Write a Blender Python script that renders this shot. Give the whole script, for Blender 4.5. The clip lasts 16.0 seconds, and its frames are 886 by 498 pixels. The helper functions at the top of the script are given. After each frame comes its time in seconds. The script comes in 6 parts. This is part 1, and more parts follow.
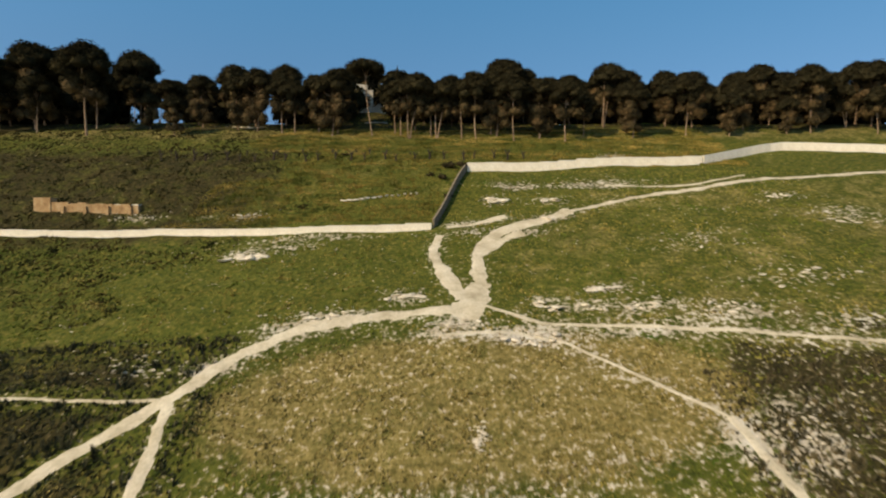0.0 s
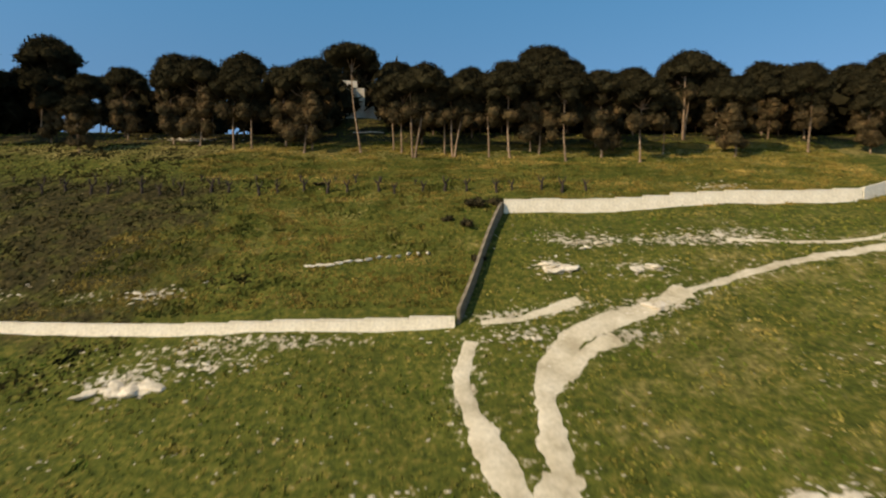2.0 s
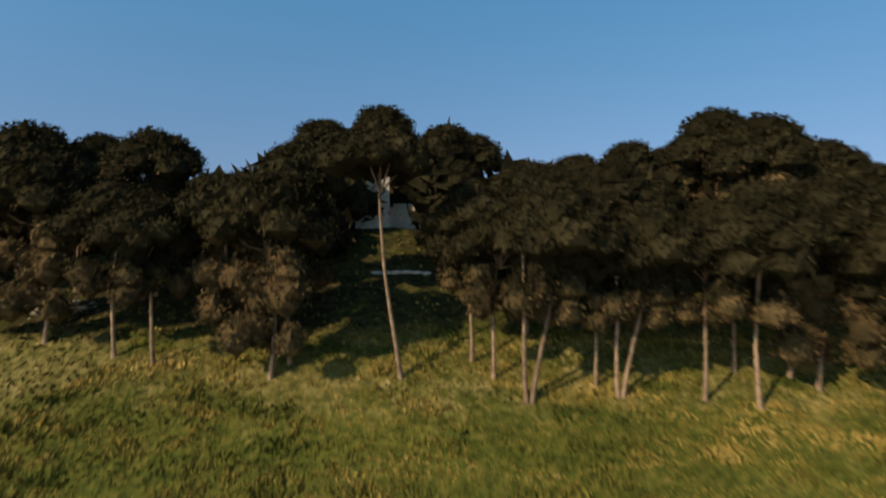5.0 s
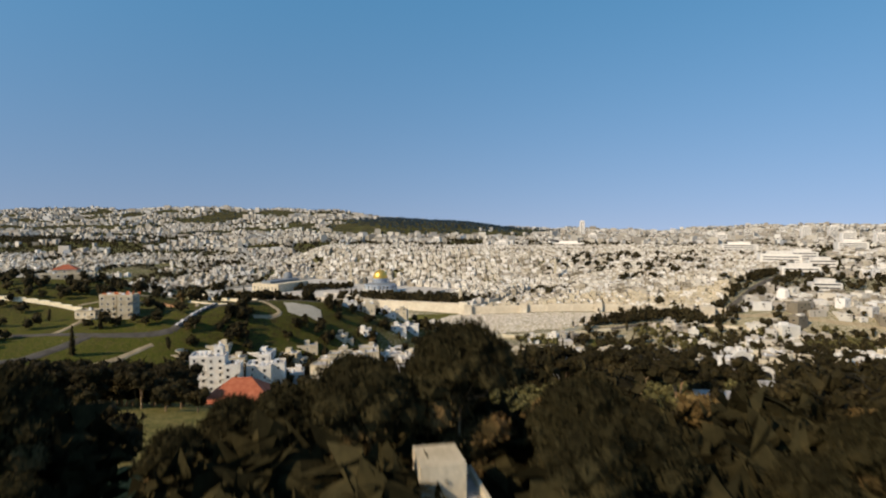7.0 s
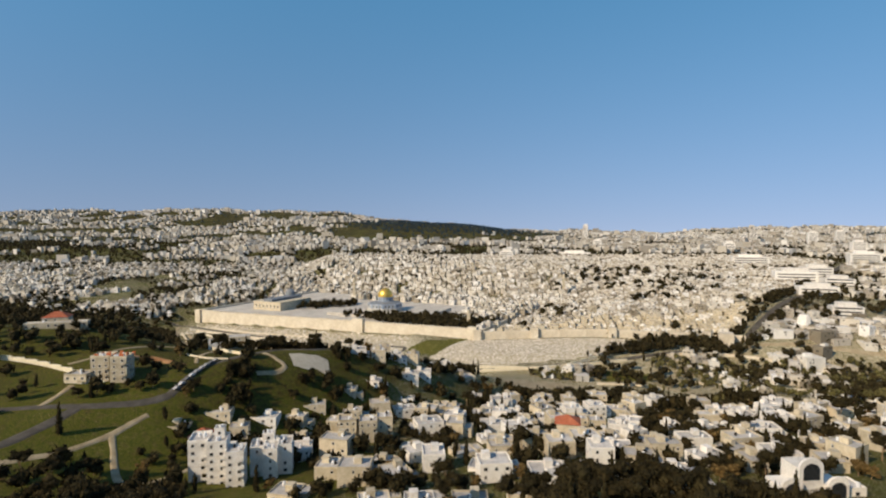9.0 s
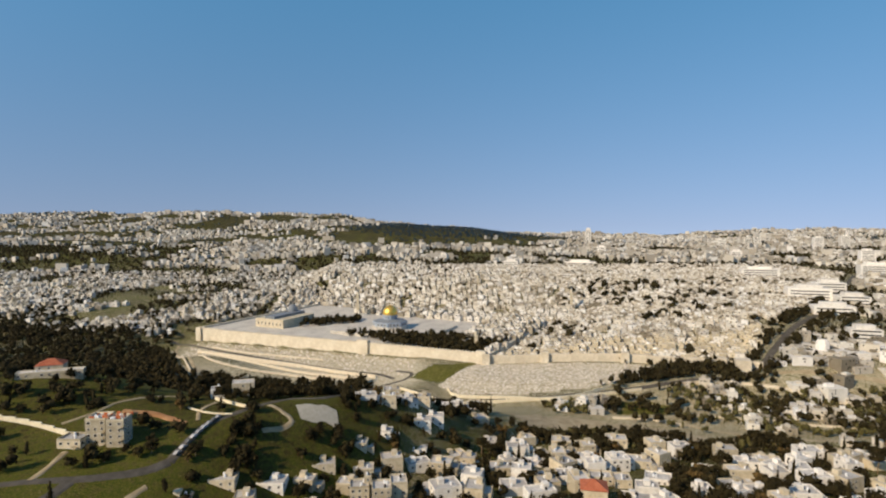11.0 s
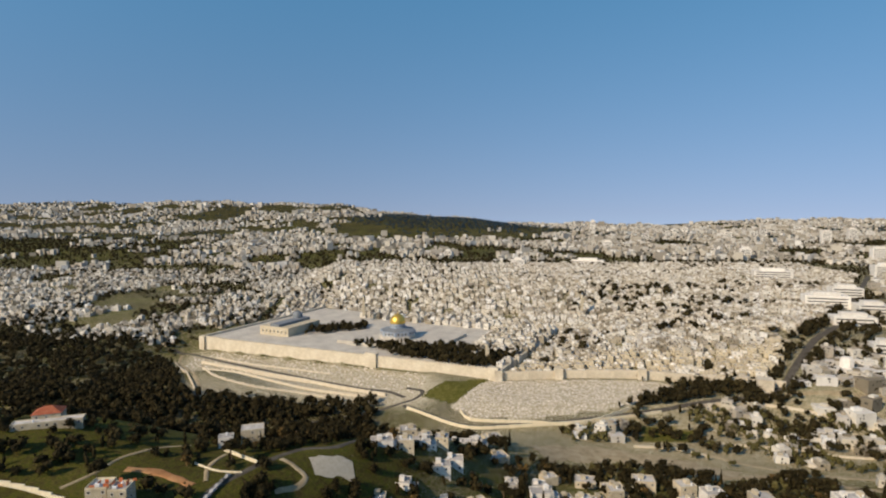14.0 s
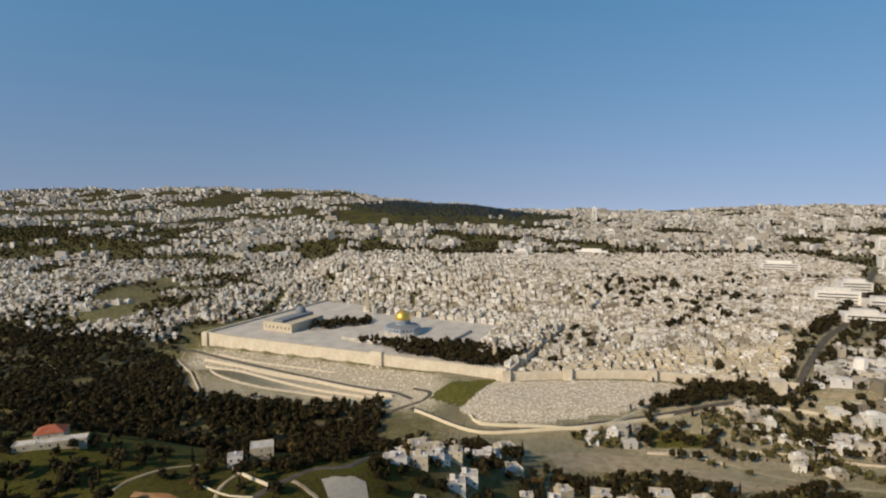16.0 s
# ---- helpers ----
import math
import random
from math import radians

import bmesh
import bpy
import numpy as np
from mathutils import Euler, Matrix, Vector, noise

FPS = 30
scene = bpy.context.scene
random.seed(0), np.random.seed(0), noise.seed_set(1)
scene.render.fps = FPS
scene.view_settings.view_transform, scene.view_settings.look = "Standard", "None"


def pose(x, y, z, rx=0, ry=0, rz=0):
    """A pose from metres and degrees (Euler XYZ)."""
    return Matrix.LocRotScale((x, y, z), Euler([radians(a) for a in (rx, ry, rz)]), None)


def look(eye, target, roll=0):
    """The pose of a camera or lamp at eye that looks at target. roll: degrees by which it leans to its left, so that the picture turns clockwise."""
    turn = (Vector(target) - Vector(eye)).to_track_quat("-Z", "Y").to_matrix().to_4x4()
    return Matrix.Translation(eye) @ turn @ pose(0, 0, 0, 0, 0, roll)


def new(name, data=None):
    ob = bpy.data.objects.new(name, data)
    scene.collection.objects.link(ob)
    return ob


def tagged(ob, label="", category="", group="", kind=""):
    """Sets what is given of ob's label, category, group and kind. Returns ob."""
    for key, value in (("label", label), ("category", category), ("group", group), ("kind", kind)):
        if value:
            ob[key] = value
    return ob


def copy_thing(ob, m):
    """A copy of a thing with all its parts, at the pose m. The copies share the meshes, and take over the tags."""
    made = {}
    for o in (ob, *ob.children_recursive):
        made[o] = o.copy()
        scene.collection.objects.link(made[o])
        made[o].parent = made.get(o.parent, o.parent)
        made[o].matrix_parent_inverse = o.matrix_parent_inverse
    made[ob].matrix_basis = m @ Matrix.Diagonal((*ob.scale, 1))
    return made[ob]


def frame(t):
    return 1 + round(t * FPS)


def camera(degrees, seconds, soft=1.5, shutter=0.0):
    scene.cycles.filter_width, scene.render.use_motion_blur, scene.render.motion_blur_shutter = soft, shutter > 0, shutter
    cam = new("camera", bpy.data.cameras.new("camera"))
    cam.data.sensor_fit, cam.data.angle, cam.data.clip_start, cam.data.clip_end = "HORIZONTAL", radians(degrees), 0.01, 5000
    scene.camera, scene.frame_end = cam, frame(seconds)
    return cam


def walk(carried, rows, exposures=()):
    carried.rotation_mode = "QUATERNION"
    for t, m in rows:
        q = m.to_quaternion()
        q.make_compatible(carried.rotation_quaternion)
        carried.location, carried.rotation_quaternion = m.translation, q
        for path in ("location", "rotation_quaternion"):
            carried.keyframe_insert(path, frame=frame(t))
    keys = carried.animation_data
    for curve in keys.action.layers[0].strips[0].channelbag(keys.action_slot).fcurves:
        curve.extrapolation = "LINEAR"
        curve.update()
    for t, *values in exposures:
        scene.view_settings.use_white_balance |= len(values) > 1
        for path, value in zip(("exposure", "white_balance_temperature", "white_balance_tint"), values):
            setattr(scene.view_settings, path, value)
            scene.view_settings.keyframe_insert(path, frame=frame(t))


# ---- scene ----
cam = camera(76.0, 16.0, 2.1, 0.5)
walk(cam, [
    (0.0, pose(31.69, -142.00, -83.24, 88.10, 0.00, 0.18)),
    (0.5, pose(31.10, -132.38, -81.47, 88.15, 0.00, 0.18)),
    (1.0, pose(30.44, -122.89, -79.41, 88.14, -0.00, 0.18)),
    (1.5, pose(29.72, -113.50, -76.98, 88.12, -0.00, 0.25)),
    (2.0, pose(28.69, -104.40, -74.17, 87.98, -0.00, 0.20)),
    (2.5, pose(27.42, -95.25, -71.29, 87.95, -0.00, 0.08)),
    (3.0, pose(25.89, -86.58, -68.15, 87.89, -0.00, -0.04)),
    (3.5, pose(24.49, -78.58, -64.96, 87.78, 0.00, -0.03)),
    (4.0, pose(22.51, -70.16, -61.10, 87.66, 0.00, -0.16)),
    (4.5, pose(20.47, -61.91, -56.83, 87.72, -0.00, -0.20)),
    (5.0, pose(18.24, -54.00, -52.26, 87.98, -0.00, -0.36)),
    (5.6, pose(15.61, -44.57, -46.30, 88.00, -0.00, -0.35)),
    (6.2, pose(12.99, -35.61, -39.67, 87.98, 0.00, -0.24)),
    (6.9, pose(9.83, -25.93, -30.66, 87.96, 0.00, -0.10)),
    (7.5, pose(6.92, -18.04, -21.65, 87.95, 0.00, -0.06)),
    (8.0, pose(4.51, -11.59, -14.15, 87.86, 0.00, -0.08)),
    (8.5, pose(2.21, -5.65, -6.83, 87.81, 0.00, -0.07)),
    (9.0, pose(0.00, -0.00, 0.00, 87.77, 0.00, -0.04)),
    (9.7, pose(-3.09, 7.44, 9.70, 87.78, 0.00, -0.01)),
    (10.3, pose(-5.75, 13.32, 17.53, 87.74, 0.00, -0.01)),
    (10.9, pose(-8.31, 18.62, 24.81, 87.68, 0.00, -0.02)),
    (11.5, pose(-10.72, 23.45, 31.47, 87.57, 0.00, -0.01)),
    (12.0, pose(-12.50, 27.29, 36.80, 87.54, 0.00, 0.03)),
    (12.5, pose(-14.58, 31.16, 42.00, 87.35, -0.00, 0.03)),
    (13.0, pose(-16.72, 35.15, 46.76, 87.00, -0.00, 0.03)),
    (13.5, pose(-18.82, 39.08, 51.41, 86.64, -0.00, 0.03)),
    (14.0, pose(-20.66, 43.22, 55.60, 86.26, -0.00, 0.06)),
    (14.5, pose(-22.86, 46.78, 59.59, 85.85, -0.00, 0.05)),
    (15.0, pose(-25.57, 50.32, 63.59, 85.45, -0.00, 0.03)),
    (15.5, pose(-27.91, 53.88, 67.10, 85.07, -0.00, 0.02)),
    (16.0, pose(-29.88, 57.33, 70.51, 84.68, -0.00, -0.03)),
], exposures=[(0.0, 0.0), (12.0, 0.0), (16.0, -0.22)])

# ---- light ----
world = bpy.data.worlds.new("sky")
scene.world = world
world.use_nodes = True
wn = world.node_tree
sky = wn.nodes.new("ShaderNodeTexSky")
sky.sky_type, sky.sun_disc = "NISHITA", False
sky.sun_elevation, sky.sun_rotation = radians(33), radians(230)
sky.altitude, sky.air_density, sky.dust_density, sky.ozone_density = 800, 1.0, 1.2, 3.0
where = wn.nodes.new("ShaderNodeTexCoord")
raised = wn.nodes.new("ShaderNodeMapping")
raised.inputs["Location"].default_value = (0, 0, 0.2)
wn.links.new(where.outputs["Generated"], raised.inputs[0])
wn.links.new(raised.outputs[0], sky.inputs[0])
tint = wn.nodes.new("ShaderNodeMix")
tint.data_type, tint.blend_type = "RGBA", "MULTIPLY"
tint.inputs[0].default_value = 1
height_of = wn.nodes.new("ShaderNodeSeparateXYZ")
clear = wn.nodes.new("ShaderNodeValToRGB")
shades = clear.color_ramp.elements
shades.new(0.40)
for k, c in enumerate(((1.06, 0.84, 0.76), (0.82, 1.38, 1.32), (1.0, 0.95, 0.88))):
    shades[k].color = (*c, 1)
wn.links.new(where.outputs["Generated"], height_of.inputs[0])
wn.links.new(height_of.outputs[2], clear.inputs[0])
wn.links.new(clear.outputs[0], tint.inputs[7])
wn.links.new(sky.outputs[0], tint.inputs[6])
wn.links.new(tint.outputs[2], wn.nodes["Background"].inputs[0])
wn.nodes["Background"].inputs[1].default_value = 0.15
sun = new("sun", bpy.data.lights.new("sun", "SUN"))
sun.data.energy, sun.data.angle, sun.data.color = 4.5, radians(0.5), (1.0, 0.79, 0.56)
sun.matrix_world = look((-63, -52, 54), (0, 0, 0))


# ---- materials ----
def link(nt, a, b):
    nt.links.new(a, b)


def node(nt, kind, **values):
    n = nt.nodes.new(kind)
    for key, value in values.items():
        n.inputs[key].default_value = value
    return n


def ramp(nt, source, colors, lo=0.3, hi=0.7):
    r = nt.nodes.new("ShaderNodeValToRGB")
    els = r.color_ramp.elements
    while len(els) < len(colors):
        els.new(0.5)
    for k, c in enumerate(colors):
        els[k].position = lo + (hi - lo) * k / (len(colors) - 1)
        els[k].color = (*c, 1)
    link(nt, source, r.inputs[0])
    return r.outputs[0]


def times(nt, color, value, lo, hi):
    """Colour times a factor that runs from lo to hi with value."""
    m = nt.nodes.new("ShaderNodeMapRange")
    m.inputs[3].default_value, m.inputs[4].default_value = lo, hi
    link(nt, value, m.inputs[0])
    mix = nt.nodes.new("ShaderNodeMix")
    mix.data_type, mix.blend_type = "RGBA", "MULTIPLY"
    mix.inputs[0].default_value = 1
    link(nt, color, mix.inputs[6])
    link(nt, m.outputs[0], mix.inputs[7])
    return mix.outputs[2]


def blend(nt, fac, a, b):
    mix = nt.nodes.new("ShaderNodeMix")
    mix.data_type = "RGBA"
    link(nt, fac, mix.inputs[0])
    link(nt, a, mix.inputs[6])
    link(nt, b, mix.inputs[7])
    return mix.outputs[2]


def material(name, colors, scale=0.5, fine=6.0, rough=0.9, bump=0.3, vary="", spread=(0.75, 1.2), metal=0.0, depth=0.05, spec=0.3, streak=None):
    m = bpy.data.materials.new(name)
    m.use_nodes = True
    nt = m.node_tree
    p = nt.nodes["Principled BSDF"]
    co = nt.nodes.new("ShaderNodeTexCoord").outputs["Object"]
    if streak:
        drawn = node(nt, "ShaderNodeMapping", Scale=streak)
        link(nt, co, drawn.inputs["Vector"])
        co = drawn.outputs[0]
    big = node(nt, "ShaderNodeTexNoise", Scale=scale, Detail=5.0, Roughness=0.6)
    small = node(nt, "ShaderNodeTexNoise", Scale=fine, Detail=4.0, Roughness=0.65)
    link(nt, co, big.inputs["Vector"])
    link(nt, co, small.inputs["Vector"])
    c = ramp(nt, big.outputs[0], colors)
    c = times(nt, c, small.outputs[0], 0.6, 1.4)
    if vary == "object":
        c = times(nt, c, nt.nodes.new("ShaderNodeObjectInfo").outputs["Random"], *spread)
    elif vary == "island":
        c = times(nt, c, nt.nodes.new("ShaderNodeNewGeometry").outputs["Random Per Island"], *spread)
    link(nt, c, p.inputs["Base Color"])
    p.inputs["Roughness"].default_value, p.inputs["Metallic"].default_value = rough, metal
    p.inputs["Specular IOR Level"].default_value = spec
    if bump:
        b = node(nt, "ShaderNodeBump", Strength=bump, Distance=depth)
        link(nt, small.outputs[0], b.inputs["Height"])
        link(nt, b.outputs[0], p.inputs["Normal"])
    return m


def tinted(name, colors, rough=0.9, scale=0.4, spread=(0.7, 1.2)):
    """One of several colours for each joined piece, with stains."""
    m = bpy.data.materials.new(name)
    m.use_nodes = True
    nt = m.node_tree
    p = nt.nodes["Principled BSDF"]
    isl = nt.nodes.new("ShaderNodeNewGeometry").outputs["Random Per Island"]
    c = ramp(nt, isl, colors, 0.05, 0.95)
    co = nt.nodes.new("ShaderNodeTexCoord").outputs["Object"]
    n = node(nt, "ShaderNodeTexNoise", Scale=scale, Detail=5.0, Roughness=0.7)
    link(nt, co, n.inputs["Vector"])
    c = times(nt, c, n.outputs[0], *spread)
    link(nt, c, p.inputs["Base Color"])
    p.inputs["Roughness"].default_value = rough
    p.inputs["Specular IOR Level"].default_value = 0.2
    return m


def land_material():
    """Grass, dry grass, scrub and bare chalk, mixed by the land cover stored on the ground and broken up by noise."""
    m = bpy.data.materials.new("land")
    m.use_nodes = True
    nt = m.node_tree
    p = nt.nodes["Principled BSDF"]
    co = nt.nodes.new("ShaderNodeTexCoord").outputs["Object"]
    cover = nt.nodes.new("ShaderNodeAttribute")
    cover.attribute_name = "cover"
    sep = nt.nodes.new("ShaderNodeSeparateColor")
    link(nt, cover.outputs["Color"], sep.inputs[0])

    def tex(s, d=6.0, r=0.65):
        n = node(nt, "ShaderNodeTexNoise", Scale=s, Detail=d, Roughness=r)
        link(nt, co, n.inputs["Vector"])
        return n.outputs[0]

    broad, mid, fine, speck = tex(0.06), tex(0.35), tex(1.6), tex(5.0)
    grass = ramp(nt, fine, ((0.036, 0.048, 0.008), (0.085, 0.093, 0.014), (0.19, 0.145, 0.032)), 0.35, 0.70)
    grass = times(nt, times(nt, grass, mid, 0.6, 1.4), speck, 0.45, 1.6)
    dry = ramp(nt, fine, ((0.10, 0.085, 0.022), (0.22, 0.175, 0.055), (0.38, 0.295, 0.115)), 0.35, 0.68)
    dry = times(nt, dry, speck, 0.5, 1.5)
    scrub = ramp(nt, fine, ((0.022, 0.020, 0.007), (0.050, 0.042, 0.013), (0.115, 0.082, 0.030)), 0.38, 0.72)
    chalk = ramp(nt, mid, ((0.30, 0.25, 0.16), (0.48, 0.42, 0.30), (0.60, 0.55, 0.43)), 0.3, 0.65)
    chalk = times(nt, chalk, fine, 0.6, 1.35)

    def mask(value, noise, amount, width):
        """Where value plus noise passes one half, with a ragged edge."""
        a = nt.nodes.new("ShaderNodeMath")
        a.operation = "MULTIPLY_ADD"
        link(nt, noise, a.inputs[0])
        a.inputs[1].default_value, a.inputs[2].default_value = amount, -0.5 * amount
        b = nt.nodes.new("ShaderNodeMath")
        link(nt, value, b.inputs[0])
        link(nt, a.outputs[0], b.inputs[1])
        r = nt.nodes.new("ShaderNodeMapRange")
        r.inputs[1].default_value, r.inputs[2].default_value = 0.5 - width, 0.5 + width
        link(nt, b.outputs[0], r.inputs[0])
        return r.outputs[0]

    c = blend(nt, mask(sep.outputs[1], mid, 1.6, 0.25), grass, dry)
    c = blend(nt, mask(sep.outputs[2], mid, 1.4, 0.2), c, scrub)
    c = blend(nt, mask(sep.outputs[0], fine, 2.3, 0.10), c, chalk)
    c = times(nt, c, broad, 0.75, 1.25)
    link(nt, c, p.inputs["Base Color"])
    p.inputs["Roughness"].default_value = 0.95
    p.inputs["Specular IOR Level"].default_value = 0.1
    b = node(nt, "ShaderNodeBump", Strength=0.8, Distance=0.25)
    link(nt, fine, b.inputs["Height"])
    link(nt, b.outputs[0], p.inputs["Normal"])
    return m


LAND = land_material()
CHALK = material("chalk_track", ((0.38, 0.32, 0.20), (0.54, 0.47, 0.32), (0.64, 0.57, 0.41)), 0.35, 3.0, 0.95, 0.5)
ROCK = material("limestone_rock", ((0.38, 0.32, 0.21), (0.58, 0.51, 0.37), (0.70, 0.63, 0.49)), 0.8, 5.0, 0.9, 0.8, "island")
PLASTER = material("limewashed_wall", ((0.62, 0.54, 0.37), (0.76, 0.68, 0.50), (0.82, 0.75, 0.58)), 0.5, 4.0, 0.9, 0.3)
FIELDSTONE = material("rough_fieldstone", ((0.10, 0.08, 0.05), (0.20, 0.16, 0.10), (0.30, 0.25, 0.17)), 1.5, 7.0, 0.95, 0.8)
RUINSTONE = material("ruin_stone", ((0.24, 0.14, 0.06), (0.36, 0.23, 0.10), (0.44, 0.31, 0.16)), 1.0, 5.0, 0.95, 0.6)
BARK = material("pine_bark", ((0.14, 0.09, 0.05), (0.26, 0.175, 0.10), (0.38, 0.27, 0.17)), 1.5, 9.0, 0.95, 0.8, "object")
VINEWOOD = material("vine_wood", ((0.025, 0.018, 0.012), (0.06, 0.045, 0.03)), 3.0, 14.0, 0.95, 0.8)
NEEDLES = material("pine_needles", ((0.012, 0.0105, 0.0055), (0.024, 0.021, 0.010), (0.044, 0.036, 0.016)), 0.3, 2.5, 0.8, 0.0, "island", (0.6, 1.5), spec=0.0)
BROWNED = material("browned_needles", ((0.030, 0.024, 0.010), (0.070, 0.050, 0.020), (0.145, 0.092, 0.038)), 0.5, 3.0, 0.9, 0.0, "island", (0.6, 1.5), spec=0.1)
# Distance haze is put into this base colour as a blue cast.
HAZEPINE = material("far_pines_haze_blue", ((0.015, 0.028, 0.040), (0.026, 0.046, 0.064), (0.040, 0.064, 0.082)), 0.02, 0.3, 0.9, 0.0, "island", (0.7, 1.3), spec=0.1)
LEAVES = material("dark_leaves", ((0.014, 0.0115, 0.005), (0.028, 0.023, 0.009), (0.048, 0.035, 0.014)), 0.25, 2.0, 0.85, 0.0, "island", (0.5, 1.5), spec=0.1)
OLIVE = material("olive_leaves", ((0.050, 0.046, 0.017), (0.092, 0.083, 0.029), (0.14, 0.118, 0.044)), 0.4, 3.0, 0.8, 0.0, "island", (0.6, 1.4), spec=0.15)
RUSSET = material("russet_leaves", ((0.06, 0.040, 0.015), (0.11, 0.072, 0.026), (0.15, 0.102, 0.038)), 0.4, 3.0, 0.9, 0.0, "island", (0.6, 1.4), spec=0.1)
TUFT = material("grass_tufts", ((0.040, 0.056, 0.009), (0.088, 0.094, 0.015), (0.23, 0.17, 0.035), (0.44, 0.31, 0.085)), 0.3, 1.6, 0.9, 0.0, "island", (0.7, 1.3), spec=0.1, streak=(0.4, 1.5, 1.0))
GREENTUFT = material("green_tufts", ((0.056, 0.100, 0.012), (0.112, 0.142, 0.019), (0.24, 0.20, 0.040), (0.40, 0.30, 0.085)), 0.25, 1.6, 0.9, 0.0, "island", (0.7, 1.3), spec=0.1, streak=(0.4, 1.5, 1.0))
# Brown-green grass darkened so the left-side vignette sits in its colour.
VIGNETTETUFT = material("vignette_dark_tufts", ((0.014, 0.017, 0.004), (0.025, 0.026, 0.006), (0.048, 0.038, 0.010), (0.10, 0.068, 0.02)), 0.3, 1.6, 0.9, 0.0, "island", (0.7, 1.3), spec=0.1, streak=(0.4, 1.5, 1.0))
ASPHALT = material("asphalt", ((0.060, 0.053, 0.043), (0.088, 0.078, 0.064), (0.125, 0.112, 0.092)), 0.2, 3.0, 0.9, 0.2)
TRACK = material("dirt_road", ((0.24, 0.19, 0.11), (0.36, 0.29, 0.18), (0.44, 0.37, 0.25)), 0.15, 1.5, 0.95, 0.4)
EARTH = material("orange_earth", ((0.26, 0.12, 0.045), (0.38, 0.19, 0.08), (0.46, 0.27, 0.13)), 0.12, 1.2, 0.95, 0.5)
KERB = material("pale_kerb_stone", ((0.4, 0.36, 0.28), (0.5, 0.46, 0.37)), 0.4, 3.0, 0.9, 0.3)
WHITE = material("white_render", ((0.64, 0.60, 0.54), (0.77, 0.735, 0.67), (0.82, 0.79, 0.74)), 0.25, 2.0, 0.85, 0.15, "object", (0.85, 1.08))
CREAM = material("cream_limestone", ((0.42, 0.36, 0.25), (0.54, 0.47, 0.34), (0.62, 0.55, 0.42)), 0.3, 2.5, 0.9, 0.25, "object", (0.75, 1.15))
GREYROOF = material("grey_flat_roof", ((0.34, 0.32, 0.29), (0.48, 0.46, 0.43), (0.60, 0.58, 0.55)), 0.25, 1.5, 0.9, 0.2, "object", (0.75, 1.15))
TILES = material("red_roof_tiles", ((0.30, 0.085, 0.04), (0.40, 0.12, 0.06), (0.48, 0.17, 0.09)), 0.6, 5.0, 0.85, 0.5, "object", (0.85, 1.1))
GLASS = material("dark_window_glass", ((0.015, 0.017, 0.02), (0.03, 0.033, 0.038)), 1.0, 4.0, 0.15, 0.0, spec=0.5)
FRAME = material("pale_window_frame", ((0.5, 0.48, 0.44), (0.62, 0.6, 0.56)), 1.0, 6.0, 0.6, 0.0)
TANKWHITE = material("white_tank", ((0.7, 0.7, 0.7), (0.8, 0.8, 0.8)), 1.0, 6.0, 0.5, 0.0)
TANKBLACK = material("black_tank", ((0.02, 0.02, 0.02), (0.035, 0.035, 0.035)), 1.0, 6.0, 0.5, 0.0)
METALROOF = material("pale_metal_roof", ((0.28, 0.27, 0.26), (0.38, 0.37, 0.35), (0.48, 0.46, 0.44)), 0.2, 2.0, 0.6, 0.1)
CITYWALL = material("old_rampart_stone", ((0.46, 0.40, 0.30), (0.62, 0.55, 0.43), (0.72, 0.66, 0.54)), 0.06, 0.9, 0.95, 0.4)
PAVING = material("pale_paving", ((0.42, 0.39, 0.34), (0.54, 0.50, 0.43), (0.62, 0.58, 0.50)), 0.05, 0.6, 0.8, 0.1)
GOLD = material("gilded_copper", ((0.80, 0.50, 0.09), (0.90, 0.60, 0.14)), 0.4, 2.0, 0.38, 0.1, metal=0.75, spec=0.5)
BLUETILE = material("blue_glazed_tile", ((0.20, 0.26, 0.36), (0.30, 0.36, 0.44), (0.42, 0.46, 0.50)), 0.35, 1.5, 0.5, 0.0)
LEADROOF = material("lead_grey_roof", ((0.16, 0.18, 0.20), (0.24, 0.26, 0.28)), 0.3, 2.0, 0.6, 0.1)
SCAFFOLD = material("orange_scaffold", ((0.42, 0.11, 0.04), (0.55, 0.18, 0.07)), 1.0, 5.0, 0.8, 0.0)
OLDHOUSES = tinted("old_stone_houses", ((0.22, 0.19, 0.14), (0.46, 0.41, 0.32), (0.62, 0.57, 0.48), (0.74, 0.71, 0.64), (0.34, 0.30, 0.24), (0.80, 0.78, 0.74)), 0.9, 0.15, (0.7, 1.2))
FARHOUSES = tinted("far_houses", ((0.28, 0.25, 0.20), (0.46, 0.42, 0.35), (0.60, 0.57, 0.51), (0.36, 0.32, 0.26), (0.70, 0.68, 0.64)), 0.9, 0.05, (0.8, 1.15))
TOMBS = tinted("tomb_stones", ((0.50, 0.44, 0.37), (0.68, 0.61, 0.53), (0.82, 0.76, 0.68)), 0.9, 0.2, (0.85, 1.15))
CARPAINT = material("car_paint", ((0.5, 0.5, 0.52), (0.65, 0.65, 0.66)), 1.0, 4.0, 0.35, 0.0, "object", (0.15, 1.2))

# ---- the lie of the land ----
KNOTS = ((-900, -330), (-142, -128), (-100, -109), (-72, -92.5), (-52, -83), (-35, -72.2), (-18, -62.7), (0, -56.5), (14, -55), (40, -58),
         (100, -69), (175, -85), (290, -109), (400, -128), (480, -142), (545, -146), (600, -134), (676, -129), (760, -112),
         (1175, -82), (1500, -78), (2200, -75), (3000, -62), (4300, -25), (5200, -60))
KY = [k[0] for k in KNOTS]
KZ = [k[1] for k in KNOTS]


